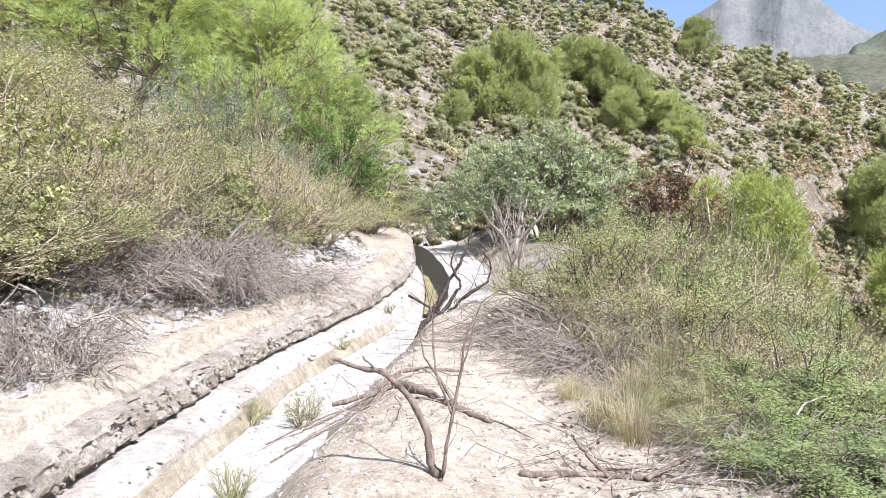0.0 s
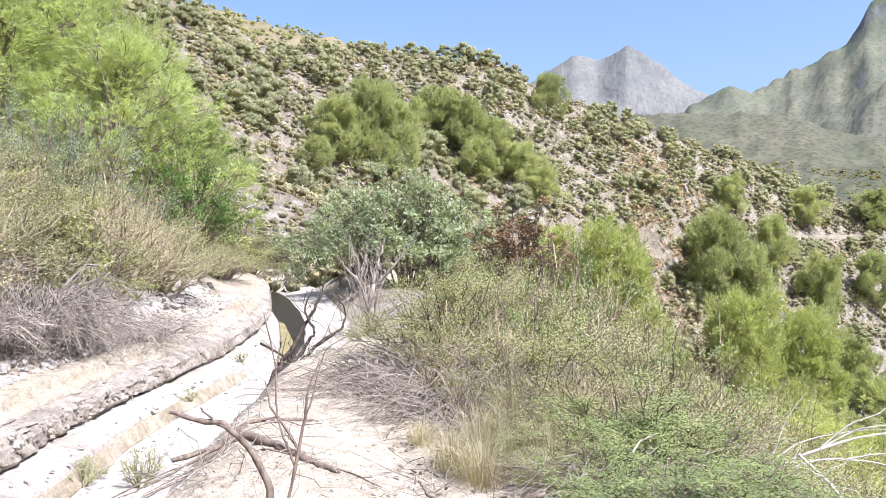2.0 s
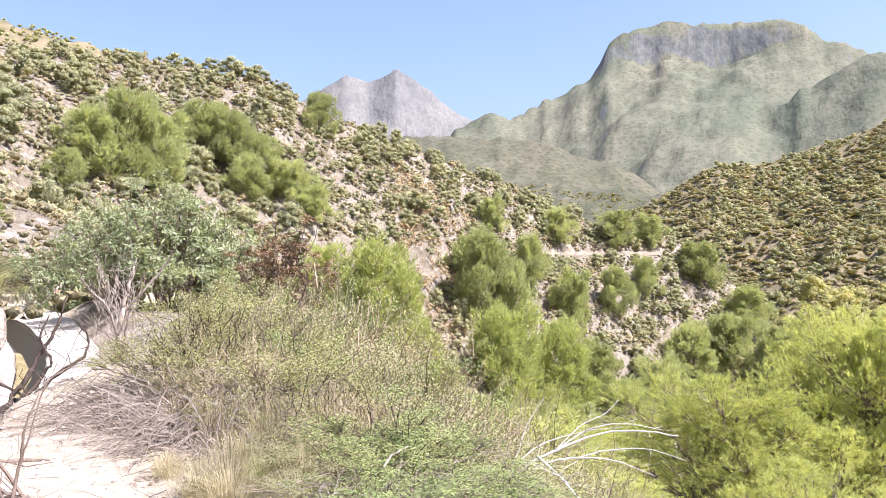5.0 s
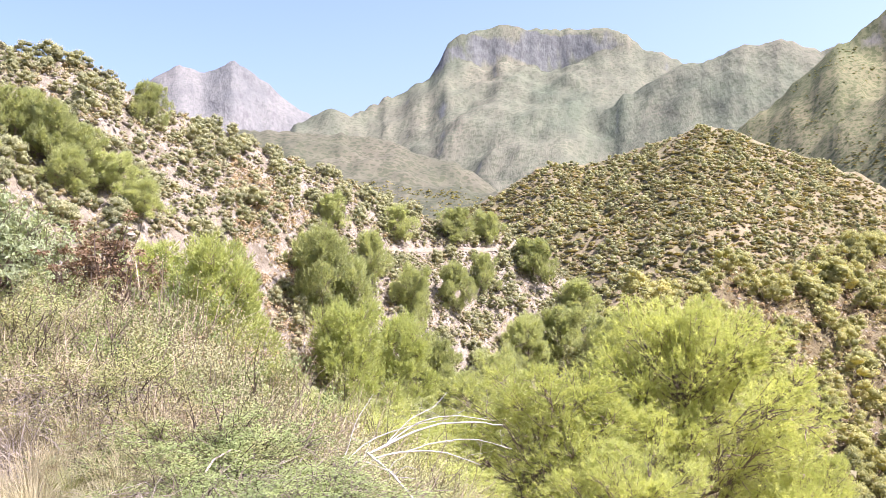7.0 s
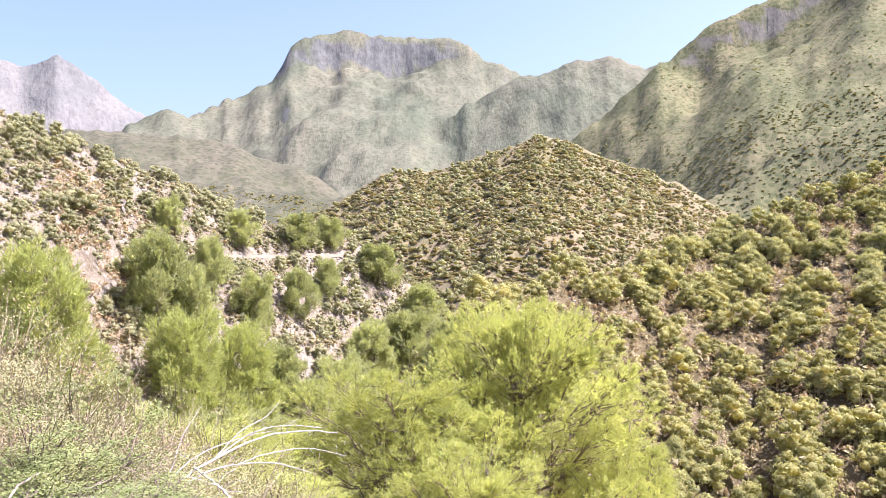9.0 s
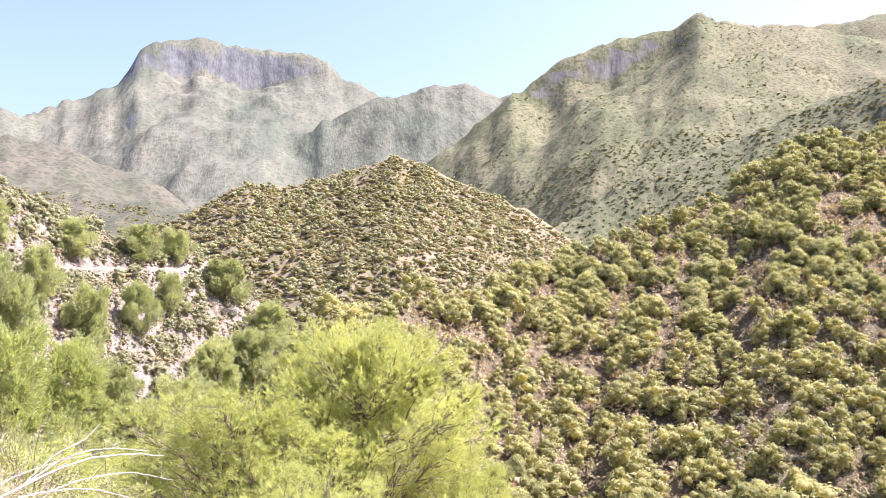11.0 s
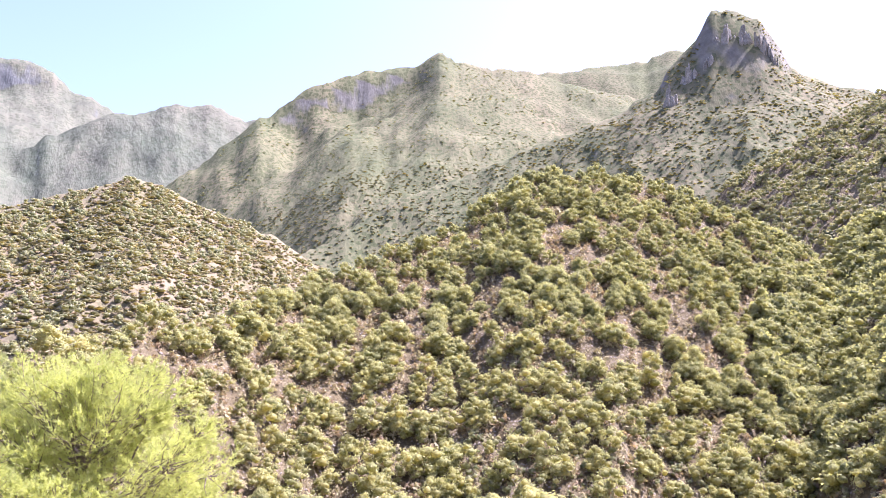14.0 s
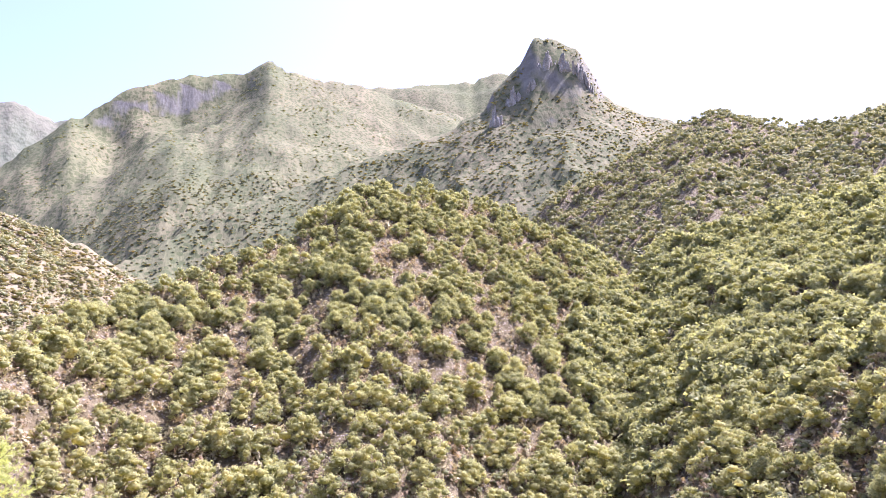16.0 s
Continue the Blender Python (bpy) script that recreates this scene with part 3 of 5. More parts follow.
def pine_tree(seed, height, radius, clumps, tufts, mat, needle=(9, 0.19, 0.02), base=0.22, name="pine_tree", taper=0.75, lobe=(0.17, 0.3), fan=0.45):
    """A near pine: a trunk, limbs to each lobe of the crown, shoots that stand out of the lobes, needles round each shoot."""
    R = np.random.default_rng(seed)
    root = new(name)
    trunk = bent(R, (0, 0, -0.5), (R.normal(0, 0.3), R.normal(0, 0.3), height * 0.9), 9, 0.04)
    part("trunk", tube_arrays([(trunk, np.linspace(0.02 * height, 0.004 * height, 9))], 8), M_BARK, root, "", True)
    limbs, tips, ways = [], [], []
    for k in range(clumps):
        h = base + (1 - base) * ((k + 0.5) / clumps) ** 0.8
        spread = radius * min(1.0, (1.05 - h) / 0.7) ** taper * R.uniform(0.25, 1.0) * (1 + 0.25 * math.sin(2 * k * 2.39996 + seed) * math.sin(9 * h))
        a = k * 2.39996 + R.normal(0, 0.3)
        c = np.array([math.cos(a) * spread, math.sin(a) * spread, h * height + R.normal(0, 0.03 * height)])
        start = trunk[min(8, max(1, int((h - 0.12) * 9)))]
        limb = bent(R, start, c, 6, 0.07, -0.05)
        limbs.append((limb, np.linspace(0.0036 * height, 0.0012 * height, 6)))
        size = radius * R.uniform(*lobe)
        # each lobe leans out and up and is taller than broad
        axis = np.array([math.cos(a) * 0.5, math.sin(a) * 0.5, 0.85]) + R.normal(0, 0.2, 3)
        axis /= np.linalg.norm(axis)
        d = ball(R, tufts) + axis * 0.35
        d /= np.linalg.norm(d, axis=1, keepdims=True)
        swell = R.uniform(0.2, 1.0, tufts) ** 0.4 + 0.22 * np.sin(d[:, 0] * 5 + k) * np.cos(d[:, 1] * 4 + 2 * k) + R.normal(0, 0.12, tufts)
        p = c + d * (size * swell)[:, None] + axis * ((d @ axis) * size * 0.45)[:, None]
        for q in R.choice(tufts, min(tufts, 10), False):
            limbs.append((bent(R, limb[R.integers(3, 6)], p[q], 4, 0.08), np.linspace(0.002 * height, 0.0008 * height, 4)))
        out = d * 0.8 + axis * 0.45 + np.array([0, 0, 0.35])
        tips.append(p)
        ways.append(out / np.linalg.norm(out, axis=1, keepdims=True))
    part("branchwork", tube_arrays(limbs, 4), M_BARK, root, "grey bare limbs and twigs")
    tips, ways = np.concatenate(tips), np.concatenate(ways)
    half = needle[1] * 0.6
    a = needles(R, np.concatenate([tips, tips - ways * half]), np.concatenate([ways, ways]), (needle[0] + 1) // 2, needle[1], needle[2], fan)
    part("crown", a, mat, root)
    return root


def flakes(R, centre, normal, size, jitter=0.45):
    """Small leafy scraps: one triangle each, lying about across the normal."""
    n = len(centre)
    nm = normal + R.normal(0, jitter, (n, 3))
    nm /= np.linalg.norm(nm, axis=1, keepdims=True) + 1e-9
    d = np.cross(nm, R.normal(0, 1, (n, 3)))
    d /= np.linalg.norm(d, axis=1, keepdims=True) + 1e-9
    w = np.cross(nm, d)
    L = (size * R.uniform(0.6, 1.4, n))[:, None]
    V = np.stack([centre - d * L * 0.6 - w * L * 0.3, centre - d * L * 0.2 + w * L * 0.5, centre + d * L * 0.75], 1).reshape(-1, 3)
    return V, np.arange(3 * n).reshape(-1, 3)


def shells(R, centres, radii, per, size, flat=0.85, lying=0.8):
    """Lumps of foliage: leafy scraps on uneven balls, few below."""
    n = len(centres)
    d = ball(R, n * per)
    d[:, 2] = np.where((d[:, 2] < -0.25) & (R.uniform(0, 1, n * per) < 0.75), -d[:, 2], d[:, 2])
    k = np.repeat(np.arange(n), per)
    lump = 1 + 0.18 * np.sin(d[:, 0] * 6 + k * 1.7) * np.cos(d[:, 1] * 5 + k) + R.normal(0, 0.07, n * per)
    c = centres[k] + d * (radii[k] * lump)[:, None] * np.array([1, 1, flat])
    # most lie on the lump, the others stand out of it as sprays
    half = R.uniform(0, 1, n * per) < lying
    w = d + np.array([0, 0, 0.45]) + R.normal(0, 0.4, d.shape)
    w /= np.linalg.norm(w, axis=1, keepdims=True)
    a = flakes(R, c[half], d[half] + np.array([0, 0, 0.15]), size, 0.4)
    b = needles(R, c[~half] - w[~half] * size * 0.6, w[~half], 1, size * 1.3, size * 0.7)
    return merge([a, b])


def merge(pieces):
    VV, FF, base = [], [], 0
    for V, F in pieces:
        VV.append(V)
        FF.append(F + base)
        base += len(V)
    return np.concatenate(VV), np.concatenate(FF)


def crown_spots(R, height, radius, puffs, low):
    """Centres and radii of the lumps of a rounded crown."""
    C, P = [], []
    for k in range(puffs):
        h = low + (0.9 - low) * (k + 0.5) / puffs
        s = radius * math.sqrt(max(0.05, 1 - abs((h - 0.42) / 0.6) ** 2)) * R.uniform(0.35, 0.72)
        if k == puffs - 1:
            s *= 0.3
        a = k * 2.39996 + R.normal(0, 0.4)
        C.append((math.cos(a) * s * R.uniform(0.8, 1.25), math.sin(a) * s * R.uniform(0.8, 1.25), (h + R.normal(0, 0.03)) * height))
        P.append(radius * R.uniform(0.38, 0.56) * (1.0 if puffs < 10 else 0.76))
    return np.array(C), np.array(P)


def hearts_of(R, C, P, share, sub):
    """The inner masses of a crown: uneven lumps, flattened below."""
    out = []
    rock_arrays(R, 1.0, sub)
    V0, F0 = ICO[sub]
    for c, r in zip(C, P):
        V = V0 * (1 + R.normal(0, 0.15, (len(V0), 1))) * r * share * np.array([1, 1, 0.85])
        V[:, 2] = np.where(V[:, 2] < 0, V[:, 2] * 0.7, V[:, 2])
        out.append((V + c, F0))
    return merge(out)


def far_crown(R, height, radius, puffs, per, size, low=0.2, sub=1, share=0.62):
    """The crown of a tree seen from afar: leafy scraps round lumps. Returns vertices, faces and their slots."""
    C, P = crown_spots(R, height, radius, puffs, low)
    a = shells(R, C, P, per, size)
    if not sub:
        return (*a, np.zeros(len(a[1]), int))
    b = hearts_of(R, C, P, share, sub)
    V, F = merge([a, b])
    return V, F, np.concatenate([np.zeros(len(a[1]), int), np.ones(len(b[1]), int)])


def hill_tree(seed, height, radius, mat, puffs=9, per=60, size=0.42, name="pine_tree", low=0.25, mass=None, share=0.62):
    R = np.random.default_rng(seed)
    root = new(name)
    trunk = bent(R, (0, 0, -0.08 * height), (R.normal(0, 0.02) * height, R.normal(0, 0.02) * height, height * 0.75), 5, 0.05)
    limbs = [(trunk, np.linspace(0.026 * height, 0.006 * height, 5))]
    for k in range(4):
        a = k * 2.4
        limbs.append((bent(R, trunk[1 + k % 3], (math.cos(a) * radius * 0.55, math.sin(a) * radius * 0.55, height * R.uniform(0.35, 0.7)), 4, 0.06), np.linspace(0.011 * height, 0.004 * height, 4)))
    part("trunk", tube_arrays(limbs, 4), M_BARK, root)
    V, F, slot = far_crown(R, height, radius, puffs, per, size, low, 1, share)
    crown = new("crown", mesh_of("crown", V, F, [mat, mass or M_HEART], slot, slot == 1))
    crown.parent = root
    return root


def shrub(seed, height, radius, stems, leaves, blade, mat, twig=M_DARKTWIG, name="shrub", bare=0.3, dead=0.25, flowers=None, lift=0.0, gather=0.45, thick=1.0):
    """A shrub: stems fan out from its foot, forked; leaves sit on their outer parts."""
    R = np.random.default_rng(seed)
    root = new(name)
    paths, leafy = [], []
    for k in range(stems):
        a = R.uniform(0, 2 * np.pi)
        lean = R.uniform(0.05, 1.0) ** 0.7
        end = np.array([math.cos(a) * radius * lean, math.sin(a) * radius * lean, lift + (height - lift) * math.sqrt(max(0.06, 1 - (lean * 0.93) ** 2)) * R.uniform(0.75, 1.05)])
        foot = np.array([math.cos(a), math.sin(a), 0]) * radius * 0.3 * lean * R.uniform(0.3, 1.2)
        p = bent(R, foot, end, 7, 0.07, 0.06)
        th = thick * (0.006 + 0.006 * height * R.uniform(0.5, 1.3))
        paths.append((p, np.linspace(th, th * 0.25, 7)))
        is_dead = R.uniform() < dead
        for f in range(5):
            s = p[R.integers(2, 6)]
            e = s + (end - foot) * R.uniform(0.16, 0.4) + R.normal(0, 0.17 * radius, 3)
            q = bent(R, s, e, 4, 0.1)
            paths.append((q, np.linspace(th * 0.45, th * 0.15, 4)))
            if not is_dead and R.uniform() < 0.75:
                leafy.append(q)
        if not is_dead:
            leafy.append(p[int(7 * bare):])
    part("branchwork", tube_arrays(paths, 3), twig, root, "thin woody stems")
    if leaves:
        ends = np.concatenate([q[-2:] for q in leafy] + [q[R.integers(0, len(q), 1)] for q in leafy])
        ends = ends[R.choice(len(ends), max(8, int(len(ends) * gather)), False)]
        at = ends[R.integers(0, len(ends), leaves)] + R.normal(0, 0.055 * radius, (leaves, 3)) * np.array([1, 1, 0.8])
        at[:, 2] = np.maximum(at[:, 2], 0.05)
        out = at - np.array([0, 0, height * 0.35])
        out /= np.linalg.norm(out, axis=1, keepdims=True) + 1e-9
        part("foliage", cards(R, at, out, blade[0], blade[1], 0.8) if blade[1] > 0.03 else flakes(R, at, out, blade[0], 0.8), mat, root)
        if flowers:
            up = at[at[:, 2] > height * 0.6]
            up = up[R.integers(0, len(up), 60)]
            tagged(part("blossom_spray", cards(R, up + 0.04, np.tile([0.0, 0, 1.0], (60, 1)), 0.07, 0.06, 0.6), flowers, root, "pale blossoms"), kind="stuff")
    return root


def brush_pile(seed, radius, height, count, mat, thick=0.011, name="brush_pile"):
    """Cut dead brush: twigs that arch over one another."""
    R = np.random.default_rng(seed)
    paths = []
    for k in range(count):
        a, b = R.uniform(0, 2 * np.pi), R.normal(0, 0.9)
        r0 = radius * math.sqrt(R.uniform(0, 0.5))
        s = np.array([math.cos(a) * r0, math.sin(a) * r0, R.uniform(0.0, 0.75) * height * (1 - r0 / radius)])
        l = radius * R.uniform(0.4, 1.0)
        e = s + np.array([math.cos(a + b) * l, math.sin(a + b) * l, -s[2] * 0.75 + R.uniform(-0.02, 0.3) * height])
        e[2] = max(e[2], 0.02)
        n = 6
        p = bent(R, s, e, n, 0.06, R.uniform(0.0, 0.3))
        th = thick * R.uniform(0.35, 1.4)
        paths.append((p, np.linspace(th, th * 0.3, n)))
        for f in range(2):
            q = p[R.integers(2, n - 1)]
            paths.append((bent(R, q, q + (e - s) * R.uniform(0.2, 0.45) + R.normal(0, 0.12 * radius, 3), 3, 0.06), np.linspace(th * 0.5, th * 0.2, 3)))
    return tagged(new(name, mesh_of(name, *tube_arrays(paths, 3), [mat])), kind="stuff")


def tuft(seed, height, radius, count, mat, width=0.008, name="grass_tuft"):
    R = np.random.default_rng(seed)
    a = R.uniform(0, 2 * np.pi, count)
    lean = R.uniform(0.1, 1.0, count)
    r0 = R.uniform(0, 0.35, count) * radius
    foot = np.stack([np.cos(a) * r0, np.sin(a) * r0, np.zeros(count)], 1)
    h = height * R.uniform(0.5, 1.05, count)
    out = np.stack([np.cos(a), np.sin(a), np.zeros(count)], 1)
    mid = foot + out * (radius * 0.35 * lean)[:, None] + np.array([0, 0, 1]) * (h * 0.6)[:, None]
    tip = foot + out * (radius * lean)[:, None] + np.array([0, 0, 1]) * (h * (1.05 - 0.45 * lean))[:, None]
    w = np.cross(out, [0, 0, 1.0]) * width * 0.5 * R.uniform(0.4, 1.0, (count, 1))
    V = np.stack([foot - w, foot + w, mid + w * 0.8, mid - w * 0.8, tip], 1).reshape(-1, 3)
    i = np.arange(count)[:, None] * 5
    F = np.concatenate([i + np.array([[0, 1, 2]]), i + np.array([[0, 2, 3]]), i + np.array([[3, 2, 4]])], 1).reshape(-1, 3)
    return new(name, mesh_of(name, V, F, [mat]))


ICO = {}


def rock_arrays(R, size, sub=1):
    if sub not in ICO:
        bm = bmesh.new()
        bmesh.ops.create_icosphere(bm, subdivisions=sub, radius=1)
        ICO[sub] = np.array([v.co[:] for v in bm.verts]), np.array([[v.index for v in f.verts] for f in bm.faces])
        bm.free()
    V, F = ICO[sub]
    for k in range(5):
        n = ball(R, 1)[0]
        cut = R.uniform(0.45, 0.8)
        d = V @ n
        V = V - np.where(d > cut, d - cut, 0)[:, None] * n
    V = V * (1 + R.normal(0, 0.05, (len(V), 1))) * np.array([1, R.uniform(0.6, 0.95), R.uniform(0.45, 0.75)])
    return V * size, F


PLACED = set()


def place(root, az, d, top=None, height=None, wide=None, turn=None, label="", category="", group="", sink=0.06, native=(1.0, 1.0)):
    """Puts a thing, or a copy of it, at a heading and distance; top: how high its top stands, in degrees from the eye."""
    x, y = spot(az, d)
    gz = ground_z(x, y)
    h = height if height else max(0.3, EYE_Z + d * math.tan(radians(top)) - gz)
    sz = h / native[0]
    sx = (wide / native[1]) if wide else sz
    m = Matrix.LocRotScale((x, y, gz - sink), Euler((0, 0, rng.uniform(0, 6.28) if turn is None else turn)), (sx, sx, sz))
    if root.name in PLACED:
        ob = copy_thing(root, Matrix())
        ob.matrix_basis = m
    else:
        PLACED.add(root.name)
        ob = root
        ob.matrix_basis = m
    return tagged(ob, label, category, group)


def on_slope(az, el, near=55.0, far=1200.0):
    """How far off the first ground is, beyond that distance, that is met at a heading and a rise."""
    r = np.geomspace(near, far, 1600)
    x, y = r * math.sin(radians(az)), r * math.cos(radians(az))
    hit = np.nonzero(land(x, y) >= EYE_Z + r * math.tan(radians(el)))[0]
    return float(r[hit[0]]) if len(hit) else 200.0


def plant(root, az, low, high, half, native, **words):
    """A tree on the slope: its heading, the rise of its foot and top, and half its breadth, in degrees."""
    d = on_slope(az, low)
    h = d * (math.tan(radians(high)) - math.tan(radians(low))) * 1.08
    place(root, az, d, height=h, wide=max(d * math.tan(radians(half)), 0.42 * h), native=native, **words)

# ---------- the water channel ----------
def strip(name, section, s0, s1, step, mat, wobble=0.01, seed=0, label="", smooth_it=False, ends=None, rugged=0.0):
    """A solid bar along the channel with a closed cross-section of (metres right of the rim, height)."""
    s = np.arange(s0, s1 + step * 0.5, step)
    x, y, tx, ty, nx, ny = along_rim(s)
    sec = np.array(section)
    k, n = len(sec), len(s)
    run = np.concatenate([[0], np.cumsum(np.linalg.norm(np.diff(sec, axis=0), axis=1))])[None] + 0 * s[:, None]
    dz = wobble * 2 * fbm(s[:, None] + 0 * run, run, 0.4, 4, seed)
    do = wobble * 2.2 * fbm(s[:, None] * 1.2 + 40 + 0 * run, run * 1.6, 0.28, 4, seed + 5)
    out = sec[None, :, 0] + 0 * s[:, None]
    if ends:
        out = np.where(out > 0.03, 0.03 + (out - 0.03) * (1 - smooth(s, *ends))[:, None], out)
    o = out + do
    if rugged:
        o = o + (rugged * (1 - 0.75 * smooth(s, 17.0, 22.0)))[:, None] * (fbm(s[:, None] * 1.0 + 90 + 0 * run, run * 1.5, 0.11, 3, seed + 9) - 1.6 * smooth(fbm(s[:, None] * 0.55 + 0 * run, run * 2.2 + 7, 0.16, 3, seed + 15, ridged=True), 0.35, 0.6))
    V = np.stack([x[:, None] + nx[:, None] * o, y[:, None] + ny[:, None] * o, sec[None, :, 1] + dz], -1).reshape(-1, 3)
    i = (np.arange(n - 1)[:, None] * k + np.arange(k)[None]).ravel()
    j = (np.arange(n - 1)[:, None] * k + (np.arange(k)[None] + 1) % k).ravel()
    F = np.stack([i, j, j + k, i + k], 1)
    return tagged(new(name, mesh_of(name, V, F, [mat], None, smooth_it)), label, kind="structure")


def fine(section, most=0.07):
    """The cross-section with points added, so that its faces can be rough."""
    out = []
    for a, b in zip(section, section[1:] + section[:1]):
        n = max(1, int(math.hypot(b[0] - a[0], b[1] - a[1]) / most))
        out += [(a[0] + (b[0] - a[0]) * i / n, a[1] + (b[1] - a[1]) * i / n) for i in range(n)]
    return out


strip("path_edge", fine([(-1.25, 0.02), (-1.1, 0.11), (-0.8, 0.11), (-0.5, 0.07), (-0.2, -0.02), (-0.15, -0.1), (-0.5, -0.2), (-1.25, -0.15)], 0.1), 5.0, 42.0, 0.1, M_SAND, 0.014, 1, "pale trodden earth along the wall", True)
strip("channel_wall_upper", fine([(-0.42, -0.02), (-0.3, -0.01), (-0.14, -0.055), (-0.03, -0.1), (0.02, -0.135), (0.035, -0.2), (0.06, -0.25), (0.055, -0.275), (0.01, -0.30), (0.0, -0.36), (-0.3, -0.45)], 0.03), 5.0, 42.0, 0.03, M_MASONRY, 0.02, 2, "grey rubble masonry wall with a crumbling edge", False, None, 0.03)
strip("channel_wall_lower", fine([(-0.2, -0.33), (0.12, -0.325), (0.30, -0.36), (0.37, -0.40), (0.44, -0.62), (0.44, -0.8), (-0.2, -0.8)], 0.07), 5.0, 36.0, 0.07, M_CONCRETE, 0.02, 4, "pale concrete ledge of the water channel", False, (24.5, 29.5))
strip("channel_lining", fine([(0.3, -0.45), (0.40, -0.435), (0.47, -0.56), (0.49, -0.72), (0.3, -0.72)], 0.08), 5.0, 24.0, 0.08, M_LINING, 0.014, 9, "yellow-stained lining at the foot of the ledge", False, (21.0, 24.0))
strip("channel_floor", fine([(0.0, -0.57), (0.8, -0.57), (1.15, -0.55), (1.7, -0.45), (1.7, -1.0), (0.0, -1.0)], 0.2), 5.0, 42.0, 0.2, M_SILT, 0.012, 6, "silted channel floor, dry and pale")


def ribbon(name, s, o0, z0, o1, z1, deep, mat, label):
    """A slab along the channel between two offsets."""
    x, y, tx, ty, nx, ny = along_rim(s)
    rows = [(o0, z0), (o1, z1), (o1, z1 - deep), (o0, z0 - deep)]
    V = np.concatenate([np.stack([x + nx * o, y + ny * o, z + 0 * s], 1) for o, z in rows])
    n = len(s)
    i = np.arange(n - 1)
    F = np.concatenate([np.stack([i + a * n, i + b * n, i + b * n + 1, i + a * n + 1], 1) for a, b in ((0, 1), (1, 2), (2, 3), (3, 0))])
    return tagged(new(name, mesh_of(name, V, F, [mat])), label, kind="structure")


def channel_water():
    s = np.arange(22.0, 38.0, 0.1)
    edge = np.interp(s, [22.0, 22.6, 24.5, 26.6, 30.0, 35.0, 38.0], [0.86, 0.8, 0.52, 0.32, 0.1, 0.03, 0.03]) + 0.02 * fbm(s, 0 * s, 0.4, 3, 5)
    far = np.interp(s, [22.0, 22.6, 24.5, 26.6, 30.0, 35.0, 38.0], [0.88, 0.9, 0.86, 0.8, 0.76, 0.5, 0.2]) + 0.03 * fbm(s, 0 * s + 3, 0.5, 3, 6)
    ribbon("water", s, edge, -0.515, far, -0.515, 0.2, M_WATER, "still water in the channel, dark with a painted reflection")


channel_water()
# thin ribbon that carries the painted yellow reflection along the water
_s = np.arange(22.4, 27.6, 0.1)
ribbon("reflection_strip", _s, np.interp(_s, [22.4, 24.5, 27.6], [0.74, 0.46, 0.2]), -0.50, np.interp(_s, [22.4, 24.0, 27.6], [0.84, 0.74, 0.3]), -0.508, 0.1, M_YELLOW_REFLECTION, "yellow reflection painted as a strip along the water's edge")

# ---------- trees that stand alone ----------
P1 = pine_tree(11, 8.0, 4.3, 124, 150, M_PINE_HOT, (18, 0.12, 0.0135), taper=0.58, lobe=(0.08, 0.18), fan=0.6)
place(P1, 53.6, 19.0, top=-4.5, wide=4.0, native=(8.4, 4.3), turn=0.4, label="large bright yellow-green pine below the path", category="tree")
P2 = pine_tree(12, 6.0, 3.2, 62, 110, M_PINE_HOT, (16, 0.13, 0.016), taper=0.5, lobe=(0.11, 0.24), fan=0.6)
for az, d, top, w in ((44.5, 17.5, -8.6, 3.0), (61.0, 20.0, -14.0, 2.0), (38.5, 21.0, -11.8, 2.4), (50.0, 14.5, -14.0, 2.0)):
    place(P2, az, d, top=top, wide=w, native=(6.3, 3.2), label="bright yellow-green pine crowding a larger one", category="tree", group="pines below the path")
P3 = pine_tree(13, 7.0, 3.0, 64, 90, M_PINE, (14, 0.16, 0.02), taper=0.5, lobe=(0.16, 0.28), fan=0.55)
for az, d, top, w in ((-20.5, 24.0, 15.5, 3.9), (-11.5, 23.0, 11.5, 3.0), (-27.5, 27.0, 15.0, 3.4), (-14.5, 28.0, 16.5, 3.2), (-6.8, 24.0, 6.8, 1.9)):
    place(P3, az, d, top=top, wide=w, native=(7.3, 3.0), label="light green pine on the bank above the channel", category="tree", group="pines above the channel")

